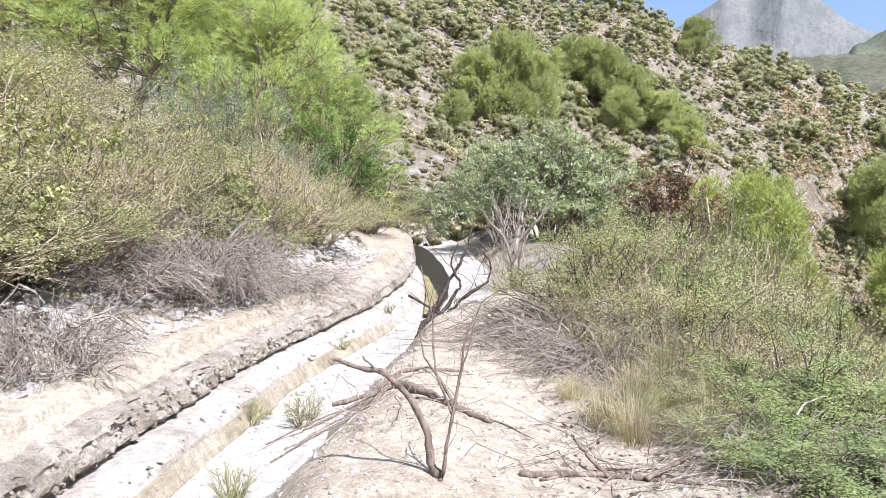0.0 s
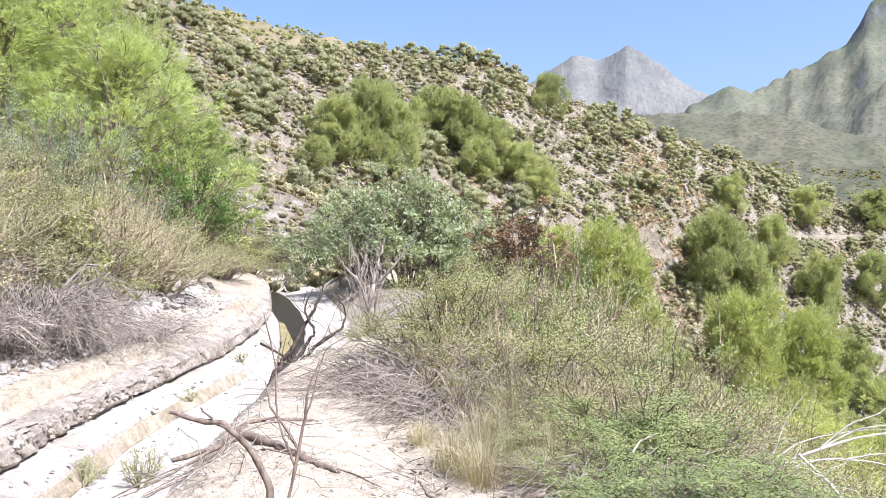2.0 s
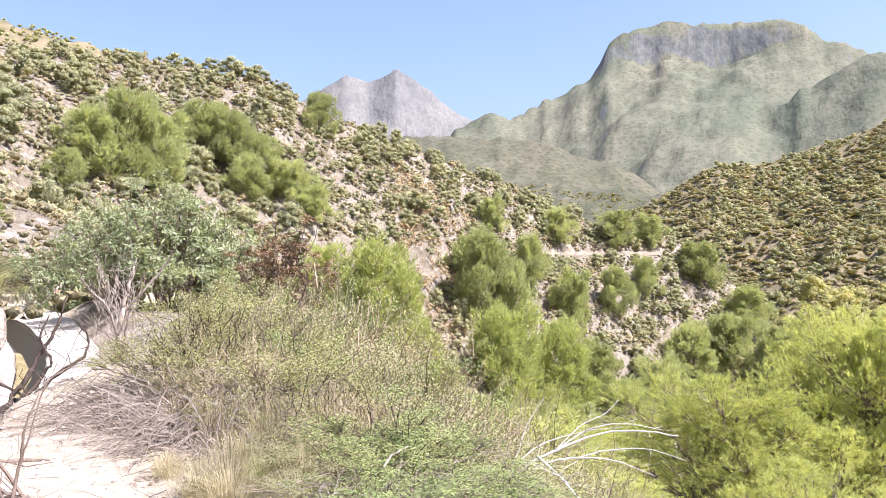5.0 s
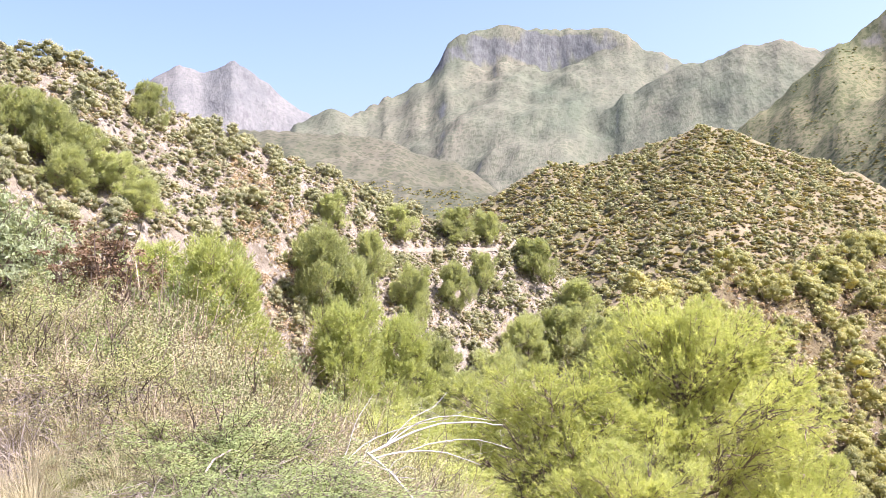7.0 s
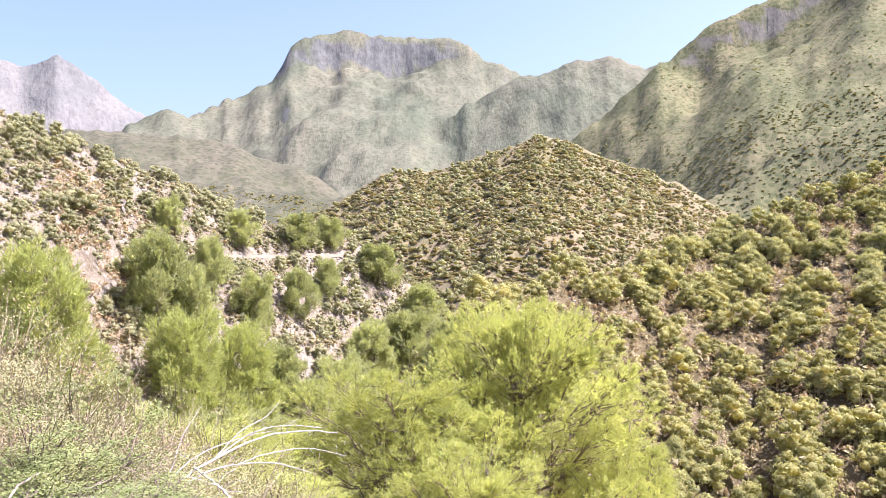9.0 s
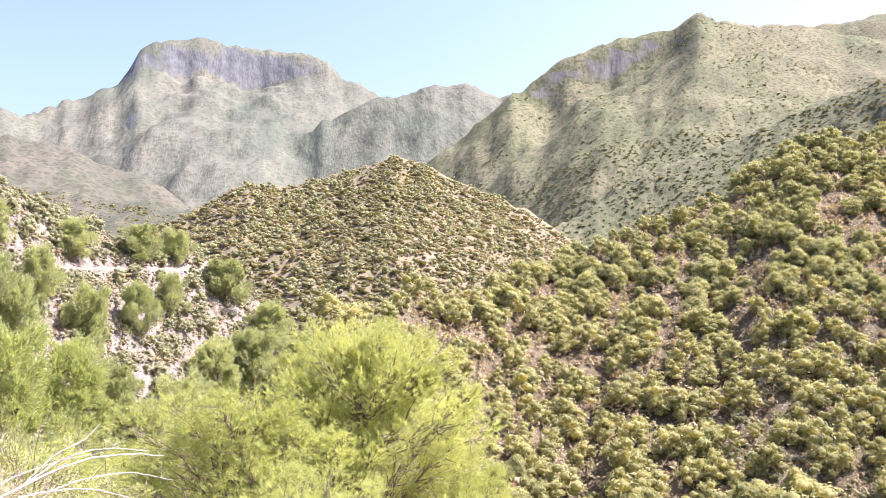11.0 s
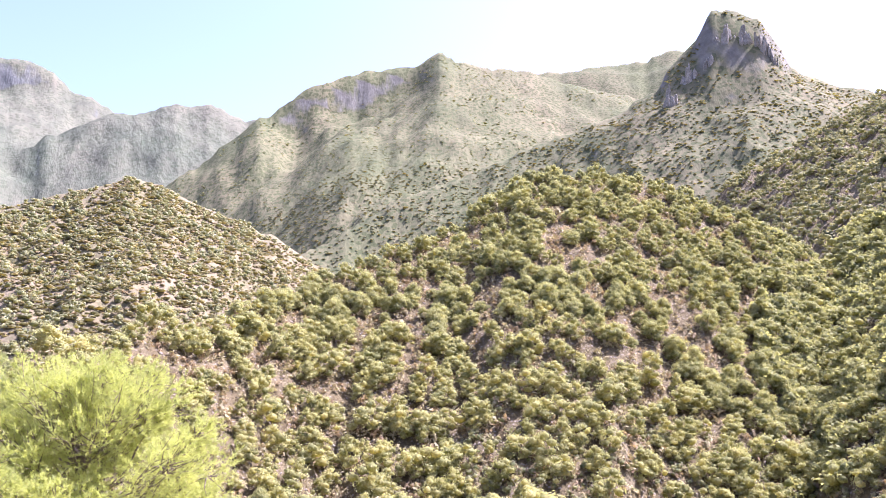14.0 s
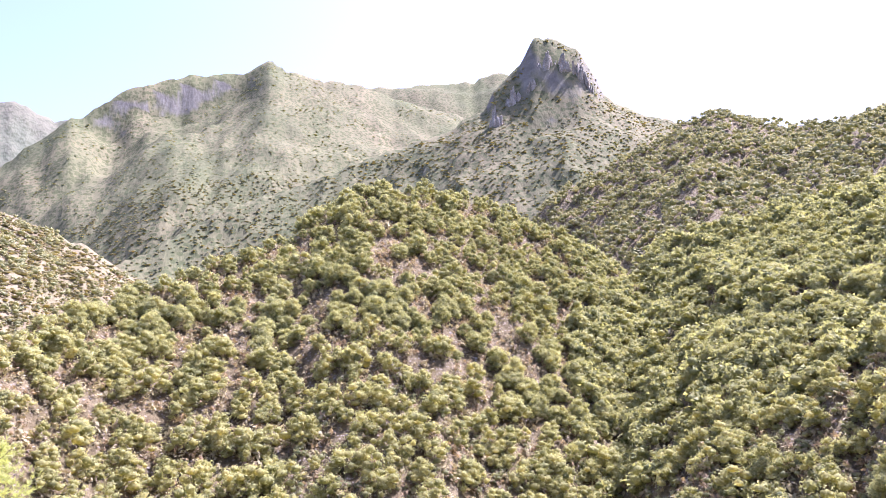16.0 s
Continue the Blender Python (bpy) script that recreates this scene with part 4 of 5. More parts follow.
H_PINES = [pine_tree(30 + k, 6.0, 2.9, 44, 130, M_PINE_SUN, (8, 0.28, 0.05), 0.06, taper=0.34, lobe=(0.14, 0.34)) for k in range(3)]
H_HOT = pine_tree(35, 6.0, 2.9, 44, 140, M_PINE_LIME, (8, 0.26, 0.045), 0.06, taper=0.34, lobe=(0.14, 0.34))
for k, (az, low, high, half) in enumerate(((17.6, -5, -0.4, 2.0), (21.3, -10, -0.8, 2.1), (19.5, -7.5, -2.4, 1.9), (28.8, -5.5, 0.4, 1.5), (30.5, -6.2, -1.6, 1.6), (27.7, -3, 0.5, 0.9), (30.5, -12, -5, 2.7), (33.8, -12, -5.8, 2.5), (36.5, -11, -7.0, 1.8), (2.2, 4.5, 8.6, 1.9), (4.8, 4, 9.7, 1.8), (6.8, 3.6, 8.6, 1.9), (1.0, 3.5, 6, 1.1), (9.4, 6, 9.5, 1.7), (11.4, 5, 8.8, 1.6), (13.2, 4.4, 7.4, 1.5), (15, 3, 5.8, 1.6), (16.6, 1.6, 4.0, 1.3), (12.4, 3.2, 6, 1.4), (17.2, 7.6, 10.4, 0.9), (29.3, 1, 3.3, 0.9), (33.9, 0.2, 2.4, 1.1), (38.0, -0.1, 2.2, 1.2), (40.3, -0.1, 2.0, 1.0), (38, -5, -1.8, 1.1), (40, -3.5, -1, 0.9), (35, -6, -2, 0.9), (32, -3, 0.4, 0.9), (43.5, -2.8, 0, 1.4), (26, -12, -8.5, 1.5), (28.5, -15, -11, 2.0), (31.5, -16, -11.5, 2.2), (35, -15, -11, 2.2), (38.4, -14, -9.6, 2.2), (24, -13, -10, 1.4), (41, -12, -8, 2.0), (43, -9, -5.6, 1.6), (45.5, -9, -5, 1.8), (48.5, -9.5, -5.4, 1.8), (46.5, -6, -3, 1.4))):
    plant(H_HOT if k in (0, 1, 2, 6, 7) else H_PINES[k % 3], az, low, high, half * 1.25, (6.6, 3.2), label="rounded yellow-green pine on the stony slope", category="tree", group="pines on the stony slope")
for az, d, top, w in ((28.3, 40, -11.6, 2.0), (26.2, 38, -13.0, 1.6), (30.8, 42, -12.2, 1.6)):
    place(H_PINES[0], az, d, top=top, wide=w, native=(6.0, 3.3), label="yellow-green pine in the gully", category="tree", group="pines in the gully")

# ---------- scrub round the channel ----------
SAGE = [shrub(50 + k, 1.5, 1.15, (70, 60, 90)[k], (30000, 30000, 14000)[k], (0.0165, 0.014), (M_SAGE, M_OLIVE, M_SCRUBLEAF)[k], (M_STRAWTWIG, M_DARKTWIG, M_STRAWTWIG)[k], "shrub", (0.4, 0.3, 0.5)[k], (0.18, 0.12, 0.4)[k]) for k in range(3)]
k = 0
for az, d, top, w in ((-31, 8.6, 2.4, 1.5), (-27, 9.4, 1.6, 1.5), (-23, 10.6, 2.6, 1.5), (-19.5, 11.6, 2.2, 1.4), (-15.5, 12.4, 1.6, 1.4), (-12.2, 13.6, 1.8, 1.3), (-9.4, 15.4, 0.8, 1.4), (-29, 13.0, 7.0, 2.0), (-24.5, 13.6, 5.0, 1.8), (-20, 14.6, 4.8, 1.7), (-16.5, 15.6, 4.4, 1.7), (-12.8, 17.4, 3.4, 1.6), (-7.6, 18.4, -0.6, 1.3), (-5.6, 21.6, -0.8, 1.2), (-33, 10.5, 7, 1.8), (-26.5, 17, 8.6, 2.0), (-3.6, 27.0, -0.2, 1.6)):
    place(SAGE[k % 3], az, d, top=top, wide=w, native=(1.55, 1.15), label="dry grey-green shrub on the bank above the channel", category="shrub", group="shrubs on the bank")
    k += 1
for az, d, top, w in ((10.2, 9.4, -3.4, 1.25), (13.6, 10.4, -2.6, 1.4), (17.2, 10.2, -3.2, 1.4), (20.4, 9.0, -5.0, 1.3), (13.2, 8.2, -5.8, 1.1), (16.6, 7.6, -7.2, 1.1), (23.4, 7.8, -7.6, 1.1), (20.6, 7.0, -9.2, 0.95), (10.2, 8.5, -7.0, 0.7), (26.6, 7.2, -10.2, 0.95), (24.2, 6.2, -12.2, 0.8), (29.0, 7.0, -13.2, 0.8), (28.5, 9.5, -10.0, 1.1), (16.5, 6.2, -12.0, 0.7)):
    place(SAGE[(0, 2, 1, 0, 2)[k % 5]], az, d, top=top, wide=w, native=(1.55, 1.15), label="grey-green shrub with dry stems on the valley edge", category="shrub", group="shrubs on the valley edge")
    k += 1
GREENSCRUB = shrub(61, 1.2, 1.0, 60, 15000, (0.021, 0.018), M_FRESH, M_DARKTWIG, "shrub")
for az, d, top, w in ((22.6, 6.4, -10.0, 0.9), (26.8, 6.0, -13.0, 0.85), (19.2, 6.4, -11.0, 0.7), (24.6, 7.6, -9.0, 0.9), (15.4, 9.0, -4.4, 0.9), (18.6, 11.2, -2.6, 1.0), (11.8, 11.6, -2.4, 0.9)):
    place(GREENSCRUB, az, d, top=top, wide=w, native=(1.25, 1.0), label="fresh green low shrub on the valley edge", category="shrub", group="green shrubs on the valley edge")
OLE = [shrub(70 + q, 3.0, 1.7, 60, 7000, (0.16, 0.05), M_OLEANDER, M_DARKTWIG, "oleander", 0.3, 0.06, M_BLOSSOM) for q in range(2)]
for q, (az, d, top, w) in enumerate(((1.9, 30.5, 0.6, 1.9), (4.6, 24.5, 2.6, 1.7), (7.4, 22.5, 3.2, 1.9), (10.0, 23.0, 2.2, 1.6), (-1.8, 34.0, -0.6, 1.9), (-4.0, 33.0, -0.9, 1.6))):
    place(OLE[q % 2], az, d, top=top, wide=w, native=(3.1, 1.7), label="tall dark green oleander beside the channel", category="shrub", group="oleanders by the channel")
J = shrub(80, 1.6, 1.2, 40, 15000, (0.022, 0.018), M_BLUE, M_DARKTWIG, "juniper_bush", 0.2, 0.05)
for az, d, top, w in ((-14.0, 16.6, 7.4, 1.5), (-17.0, 18.0, 7.0, 1.3), (-30.0, 9.2, 1.0, 0.9), (-24.0, 12.6, 3.6, 1.0)):
    place(J, az, d, top=top, wide=w, native=(1.65, 1.2), label="blue-green juniper bush on the bank", category="shrub", group="junipers on the bank")
OAK = shrub(82, 2.2, 1.1, 40, 8500, (0.05, 0.032), M_HOLM, M_DARKTWIG, "oak_bush", 0.15, 0.0)
place(OAK, -7.9, 19.5, top=5.2, wide=1.25, native=(2.3, 1.1), label="deep green bushy oak on the bank", category="shrub")
BROOM = shrub(84, 1.5, 0.8, 50, 5000, (0.05, 0.014), M_GREENGRASS, M_DARKTWIG, "broom_bush", 0.1, 0.1)
for az, d, top, w in ((-13.4, 12.2, 0.6, 0.75), (-5.2, 22.5, 1.2, 0.9), (-28.5, 9.0, 4.0, 0.9), (-21.5, 12.0, 3.8, 0.8), (-25.4, 11.4, 4.0, 0.9)):
    place(BROOM, az, d, top=top, wide=w, native=(1.55, 0.8), label="yellow-green broom with upright stems", category="shrub", group="brooms on the bank")
RUSSET = shrub(86, 2.6, 0.9, 30, 7000, (0.065, 0.035), M_RED, M_DARKTWIG, "withered_bush", 0.6, 0.0, lift=1.2)
place(RUSSET, 15.0, 14.2, top=0.9, wide=1.0, native=(2.75, 0.9), label="withered russet-brown bush on crooked dark stems", category="shrub")
DEADSHRUB = shrub(88, 2.4, 0.8, 24, 0, (0.1, 0.1), M_RED, M_DEAD, "dead_shrub", 0.9, 0.0, thick=0.5)
place(DEADSHRUB, 5.0, 15.5, top=0.2, wide=0.95, native=(2.4, 0.8), label="leafless grey dead shrub beside the channel", category="shrub")

# ---------- hill sides full of bushes ----------
def scatter(name, count, az0, az1, r0, r1, slot, kinds, size, mat, label, seed, hole=0.35, patch=25.0, category="", singles=0, single_roots=(), group="", power=1.0, mass=None):
    """Fills a slope with bushes; the first ones, those nearest, are things of their own."""
    R = np.random.default_rng(seed)
    n = count * 4
    az = R.uniform(az0, az1, n)
    r = np.sqrt(R.uniform(r0 ** 2, r1 ** 2, n)) if power == 1.0 else r0 + (r1 - r0) * R.uniform(0, 1, n) ** power
    x, y = r * np.sin(np.radians(az)), r * np.cos(np.radians(az))
    z, which = land(x, y, True)
    faces = land(x * 0.97, y * 0.97) < z + 0.01 * r
    faces = faces & (z - land(x * 0.99, y * 0.99) < 0.0115 * r)  # none on cliffs
    faces = faces & ((r < 600) | (land(x * 1.015, y * 1.015) > z + 0.004 * r))  # the bare crests
    rise = np.degrees(np.arctan2(z - EYE_Z, r))
    faces = faces & ~((az > 32) & (az < 43) & (rise > -0.85) & (rise < -0.35))  # a strip cleared along the hillside path
    ok = faces & np.isin(which, slot) & (fbm(x, y, patch, 3, seed) * 0.5 + 0.5 + R.normal(0, 0.12, n) > hole)
    x, y, z, r = (v[ok][:count] for v in (x, y, z, r))
    s = size[0] + (size[1] - size[0]) * R.beta(1.6, 3.0, len(x))
    order = np.argsort(r)
    pieces, slots = [], []
    for i, q in enumerate(order):
        turn = R.uniform(0, 6.283)
        st = R.uniform(0.8, 1.2)
        if i < singles:
            root = single_roots[i % len(single_roots)]
            m = Matrix.LocRotScale((x[q], y[q], z[q] - 0.15 * s[q]), Euler((0, 0, turn)), (s[q] * st, s[q] * st, s[q]))
            if root.name in PLACED:
                ob = copy_thing(root, Matrix())
            else:
                PLACED.add(root.name)
                ob = root
            ob.matrix_basis = m
            tagged(ob, label, category, group)
            continue
        V, F, slot_of = kinds[R.integers(len(kinds))]
        slots.append(slot_of)
        c, sn = math.cos(turn) * s[q] * st, math.sin(turn) * s[q] * st
        W = np.stack([V[:, 0] * c - V[:, 1] * sn + x[q], V[:, 0] * sn + V[:, 1] * c + y[q], V[:, 2] * s[q] + z[q] - 0.1 * s[q]], 1)
        pieces.append((W, F))
    if pieces:
        tagged(new(name, mesh_of(name, *merge(pieces), [mat, mass or M_HEART], np.concatenate(slots), np.concatenate(slots) == 1)), label, category, kind="stuff")


def kinds_of(seed, n, puffs, per, size, h=1.0, r=0.55, low=0.25, sub=1, share=0.92):
    return [far_crown(np.random.default_rng(seed + k), h, r, puffs, per, size, low, sub, share) for k in range(n)]


YOUNG = [hill_tree(220 + k, 1.0, 0.58, M_PINE_FAR, 14, 150, 0.044, "young_pine", low=0.22, share=0.74) for k in range(6)]
UNIT = [hill_tree(200 + k, 1.0, 0.58, M_PINE_FAR, 14, 200, 0.042, low=0.22, share=0.74) for k in range(6)]
BUSH = [hill_tree(210 + k, 1.0, 0.62, M_HILL, 12, 150, 0.042, "bush", 0.1, mass=M_HEART_HILL, share=0.82) for k in range(4)]
MID = kinds_of(300, 8, 10, 44, 0.055, 1.0, 0.6, share=0.74)
SMALL = kinds_of(320, 6, 5, 16, 0.12, 0.8, 0.62, share=0.68)
DOME = [(V * np.array([1, 1, 0.55]), F, m) for V, F, m in kinds_of(340, 8, 1, 9, 0.24, 0.7, 1.0, 0.2, share=0.8)]
LOW = [(V * np.array([1, 1, 0.6]), F, m) for V, F, m in DOME]
TWIN = kinds_of(350, 8, 2, 12, 0.17, 0.8, 0.85, 0.15, share=0.72)
FLECK = kinds_of(370, 5, 2, 8, 0.3, 0.8, 0.6, 0.25, 0)
SPRIG = [cards(np.random.default_rng(380 + k), ball(np.random.default_rng(381 + k), 18) * np.array([0.4, 0.4, 0.3]) + np.array([0, 0, 0.3]), ball(np.random.default_rng(381 + k), 18), 0.4, 0.16, 0.5) for k in range(5)]
SPRIG = [(V, F, np.zeros(len(F), int)) for V, F in SPRIG]
# the stony hill beyond the channel
scatter("hillside_pines", 620, -14, 50, 80, 222, [1], MID, (1.8, 5.0), M_HILL, "olive bush on the stony hillside", 401, 0.40, 22, "trees", 150, BUSH, "bushes on the stony hillside", mass=M_HEART_HILL)
scatter("hillside_scrub", 4800, -20, 50, 60, 222, [1], TWIN, (0.7, 2.4), M_SAGE, "low grey-green scrub on a stony hillside", 402, 0.25, 14, "scrub", mass=M_HEART_SCRUB)
scatter("hillside_cushions", 2400, -20, 50, 60, 222, [1], TWIN, (0.6, 2.0), M_SCRUBLEAF, "cushions of low scrub on a stony hillside", 405, 0.3, 14, "scrub", mass=M_HEART_DRY)
scatter("hillside_dry_grass", 5000, -20, 50, 50, 222, [1], FLECK, (0.4, 1.1), M_STRAW, "tan tussocks of dry grass on a stony hillside", 403, 0.42, 18, "grass")
scatter("hillside_brown_scrub", 900, 22.5, 28.5, 85, 160, [1], SPRIG, (0.9, 2.4), M_TANSCRUB, "dry reddish-brown scrub in a gully", 404, 0.2, 14, "scrub")
scatter("slope_scrub", 700, -14, 14, 27, 62, [0, 1], TWIN, (0.4, 1.1), M_SCRUBLEAF, "low dry scrub on the slope behind the channel", 406, 0.25, 6, "scrub", mass=M_HEART_DRY)
# the pine hill across the valley
scatter("pine_wood", 930, 47, 120, 110, 215, [2], MID, (3.0, 8.4), M_PINE_FAR, "young olive-green pine low on the hill across the valley", 411, 0.04, 40, "trees", 240, UNIT, "pines on the foot of the hill")
scatter("upper_pine_wood", 1350, 47, 120, 215, 345, [2], MID, (3.0, 8.6), M_PINE_FAR, "young olive-green pine high on the hill across the valley", 417, 0.04, 40, "trees", 300, YOUNG, "pines on the upper hill")
scatter("pine_hill_scrub", 9000, 47, 120, 110, 345, [2], FLECK, (1.0, 3.4), M_SCRUBLEAF, "low scrub between the pines", 412, 0.1, 20, "scrub")
scatter("pine_hill_dry_scrub", 8000, 47, 120, 110, 345, [2], FLECK, (0.9, 2.8), M_TANSCRUB, "dry brown scrub between the pines", 418, 0.15, 15, "scrub")
# added brush that stands in for the dark shadows at the hill's foot
scatter("pine_hill_brush", 1500, 78, 120, 105, 200, [2], TWIN, (1.2, 3.2), M_DUSK, "brush added between the lowest pines to deepen their shade", 419, 0.2, 18, "scrub", mass=M_HEART_DUSK)
scatter("pine_hill_grass", 4000, 47, 120, 110, 345, [2], FLECK, (0.5, 1.3), M_STRAW, "tan tussocks of dry grass between the pines", 413, 0.3, 20, "grass")
# the hills behind
scatter("near_slope_wood", 1700, 98, 122, 190, 345, [2], SMALL, (3.5, 8.0), M_PINE_FAR, "young pines on a steep slope", 416, 0.05, 60, "trees")
scatter("far_slope_wood", 3200, 92, 122, 345, 640, [2], TWIN, (3.0, 7.5), M_PINE_FARTHEST, "dark young pines on a far slope", 415, 0.05, 60, "trees", mass=M_HEART_DUSK)
scatter("far_scrub_wood", 12000, 30, 90, 330, 760, [3], DOME, (2.2, 7.6), M_PINE_FARTHEST, "olive scrub and young pines on far hills", 421, 0.1, 60, "trees", mass=M_HEART_DUSKY)
scatter("far_dry_scrub", 4500, 30, 90, 330, 760, [3], DOME, (1.6, 5.0), M_TANSCRUB, "dry brownish scrub on far hills", 424, 0.3, 45, "scrub", mass=M_HEART_DRY)
scatter("far_dark_wood", 1900, 30, 90, 330, 760, [3], TWIN, (3.0, 7.5), M_DUSK, "dark young pines among scrub on far hills", 423, 0.3, 50, "trees", mass=M_HEART_DUSK)
scatter("far_hill_brush", 900, -14, 14, 200, 335, [3], TWIN, (1.5, 4.0), M_PINE_FAR, "scrub on a hill crest", 422, 0.25, 40, "trees")
scatter("valley_head_wood", 3000, 28, 58, 640, 1010, [7], DOME, (1.5, 5.5), M_HEART_MOUNT, "sparse dark pines on the valley head", 432, 0.3, 60, "trees", mass=M_HEART_MOUNT)
scatter("mountain_wood", 5000, 54, 112, 650, 1300, [4], LOW, (1.5, 6.5), M_HEART_MOUNT, "sparse pines on the mountain side", 431, 0.4, 70, "trees", mass=M_HEART_MOUNT)
scatter("high_mountain_wood", 2500, 54, 100, 1300, 1720, [4], LOW, (2.0, 8.0), M_HEART_MOUNT, "sparse pines below a mountain crest", 433, 0.42, 90, "trees", mass=M_HEART_MOUNT)

scatter("spur_wood", 9500, 60, 112, 640, 1150, [4], LOW, (2.2, 7.0), M_PINE_FARTHEST, "olive young pines on the lower mountain side", 434, 0.25, 90, "trees", mass=M_HEART_DUSKY)

# ---------- the path that runs on round the stony hill ----------
def hill_path():
    azs = np.arange(32.4, 42.6, 0.15)
    ds = np.array([on_slope(a, -0.55, 90) for a in azs])
    ds = np.convolve(np.pad(ds, 4, mode="edge"), np.ones(9) / 9, "valid")
    V = []
    for a, d in zip(azs, ds):
        z = EYE_Z + d * math.tan(radians(-0.5))
        for dd, dz in ((-0.6, -0.5), (-0.5, 0.2), (0.7, 0.23), (1.0, -1.2)):
            x, y = spot(a, d + dd)
            V.append((x, y, z + dz))
    n = len(azs)
    i = (np.arange(n - 1)[:, None] * 4 + np.arange(4)[None]).ravel()
    j = (np.arange(n - 1)[:, None] * 4 + (np.arange(4)[None] + 1) % 4).ravel()
    tagged(new("path", mesh_of("path", V, np.stack([i, i + 4, j + 4, j], 1), [M_SAND])), "pale walled path along the hillside", "path", kind="structure")


hill_path()


# ---------- stones ----------
def stones(name, count, place_at, size, label, seed, mat=M_STONE):
    R = np.random.default_rng(seed)
    kinds = [rock_arrays(R, 1.0, 1 if size[1] < 1 else 2) for k in range(6)]
    x, y = place_at(R, count)
    z, which = land(x, y, True)
    o = off_rim(x, y)
    z = np.where((o > 0.05) & (o < 0.4), np.maximum(z, -0.36), np.where((o >= 0.4) & (o < 1.3) & (y < 24), np.maximum(z, -0.57), np.where((o < -0.3) & (o > -1.25), np.maximum(z, np.interp(o, [-0.8, -0.3], [0.115, 0.01])), z)))
    pieces = []
    for q in range(len(x)):
        V, F = kinds[q % 6]
        sc = size[0] + (size[1] - size[0]) * R.beta(1.2, 4)
        e = np.array(Euler(R.uniform(-0.5, 0.5, 2).tolist() + [R.uniform(0, 6.28)]).to_matrix())
        W = (V * sc) @ e.T
        pieces.append((W + np.array([x[q], y[q], z[q] + 0.12 * sc]), F))
    return tagged(new(name, mesh_of(name, *merge(pieces), [mat])), label, "stones", kind="stuff")


def by_rim(lo, hi, s0, s1):
    def f(R, n):
        s = R.uniform(s0, s1, n)
        o = lo + (hi - lo) * R.uniform(0, 1, n) ** 1.3
        x, y, tx, ty, nx, ny = along_rim(s)
        return x + nx * o, y + ny * o
    return f


def by_fan(a0, a1, r0, r1, slot):
    def f(R, n):
        a, r = np.radians(R.uniform(a0, a1, n * 3)), np.sqrt(R.uniform(r0 ** 2, r1 ** 2, n * 3))
        x, y = r * np.sin(a), r * np.cos(a)
        ok = np.isin(land(x, y, True)[1], slot) & (fbm(x, y, 16, 3, 77) > -0.15)
        return x[ok][:n], y[ok][:n]
    return f


stones("bank_rubble", 4200, by_rim(-1.2, -4.0, 9, 28), (0.03, 0.24), "pale broken limestone on the bank", 501)
stones("slope_rubble", 700, by_fan(-12, 14, 28, 62, [0, 1]), (0.06, 0.45), "pale broken rock on the slope behind the channel", 507)
stones("path_stones", 2400, by_rim(-0.6, -1.8, 9, 27), (0.015, 0.15), "pale broken stones along the upper side of the path", 509)
stones("path_gravel", 900, by_rim(-0.4, -1.5, 8, 30), (0.008, 0.035), "fine gravel on the path", 502)
stones("bench_gravel", 2600, by_rim(1.5, 6.0, 9, 22), (0.008, 0.045), "pale gravel on the sandy bench", 503)
def wall_stones(count, seed):
    """Rubble that stands out of the channel wall's face."""
    R = np.random.default_rng(seed)
    kinds = [rock_arrays(R, 1.0, 1) for k in range(8)]
    s = 9.0 + 13.0 * R.uniform(0, 1, count) ** 1.4
    x, y, tx, ty, nx, ny = along_rim(s)
    h = R.uniform(-0.30, -0.10, count)
    o = np.interp(h, [-0.3, -0.25, -0.13, -0.1], [0.03, 0.06, 0.02, -0.03])
    pieces = []
    for q in range(count):
        V, F = kinds[q % 8]
        sc = 0.015 + 0.05 * R.beta(1.2, 3.5)
        e = np.array(Euler(R.uniform(-3, 3, 3).tolist()).to_matrix())
        pieces.append(((V * sc) @ e.T + np.array([x[q] + nx[q] * o[q], y[q] + ny[q] * o[q], h[q]]), F))
    tagged(new("wall_rubble", mesh_of("wall_rubble", *merge(pieces), [M_MASONRY])), "broken grey stones in the channel wall", "stones", kind="stuff")


wall_stones(420, 508)
stones("channel_rubble", 420, by_rim(0.08, 0.95, 9, 24), (0.012, 0.06), "crumbled stones on the channel ledge", 504)
stones("hillside_rock", 4500, by_fan(-12, 48, 70, 215, [1]), (0.2, 0.99), "pale grey rock breaking through the hillside", 505, M_CRAG)
stones("pine_hill_rock", 2500, by_fan(55, 112, 120, 330, [2]), (0.15, 0.95), "grey rock between the pines", 506, M_CRAG)


def boulder(seed, az, d, size, label):
    R = np.random.default_rng(seed)
    V, F = rock_arrays(R, size, 3)
    V = V * (1 + 0.07 * fbm(V[:, 0] / size * 2 + 5, V[:, 1] / size * 2 + V[:, 2] / size * 3, 0.8, 3, seed))[:, None]
    x, y = spot(az, d)
    ob = new("stone", mesh_of("stone", V, F, [M_STONE]))
    ob.matrix_basis = pose(x, y, ground_z(x, y) + size * 0.25)
    return tagged(ob, label, "stone", "larger stones on the bank")


boulder(1, -10.1, 13.0, 0.2, "rounded pale stone lying on the bank")
boulder(2, -17.6, 9.6, 0.13, "pale block of limestone below the dead brush")
boulder(3, -18.6, 9.0, 0.11, "pale block of limestone below the dead brush")
boulder(4, -25.5, 7.2, 0.12, "pale stone on the bank")
boulder(5, -8.0, 14.5, 0.13, "pale stone on the bank")


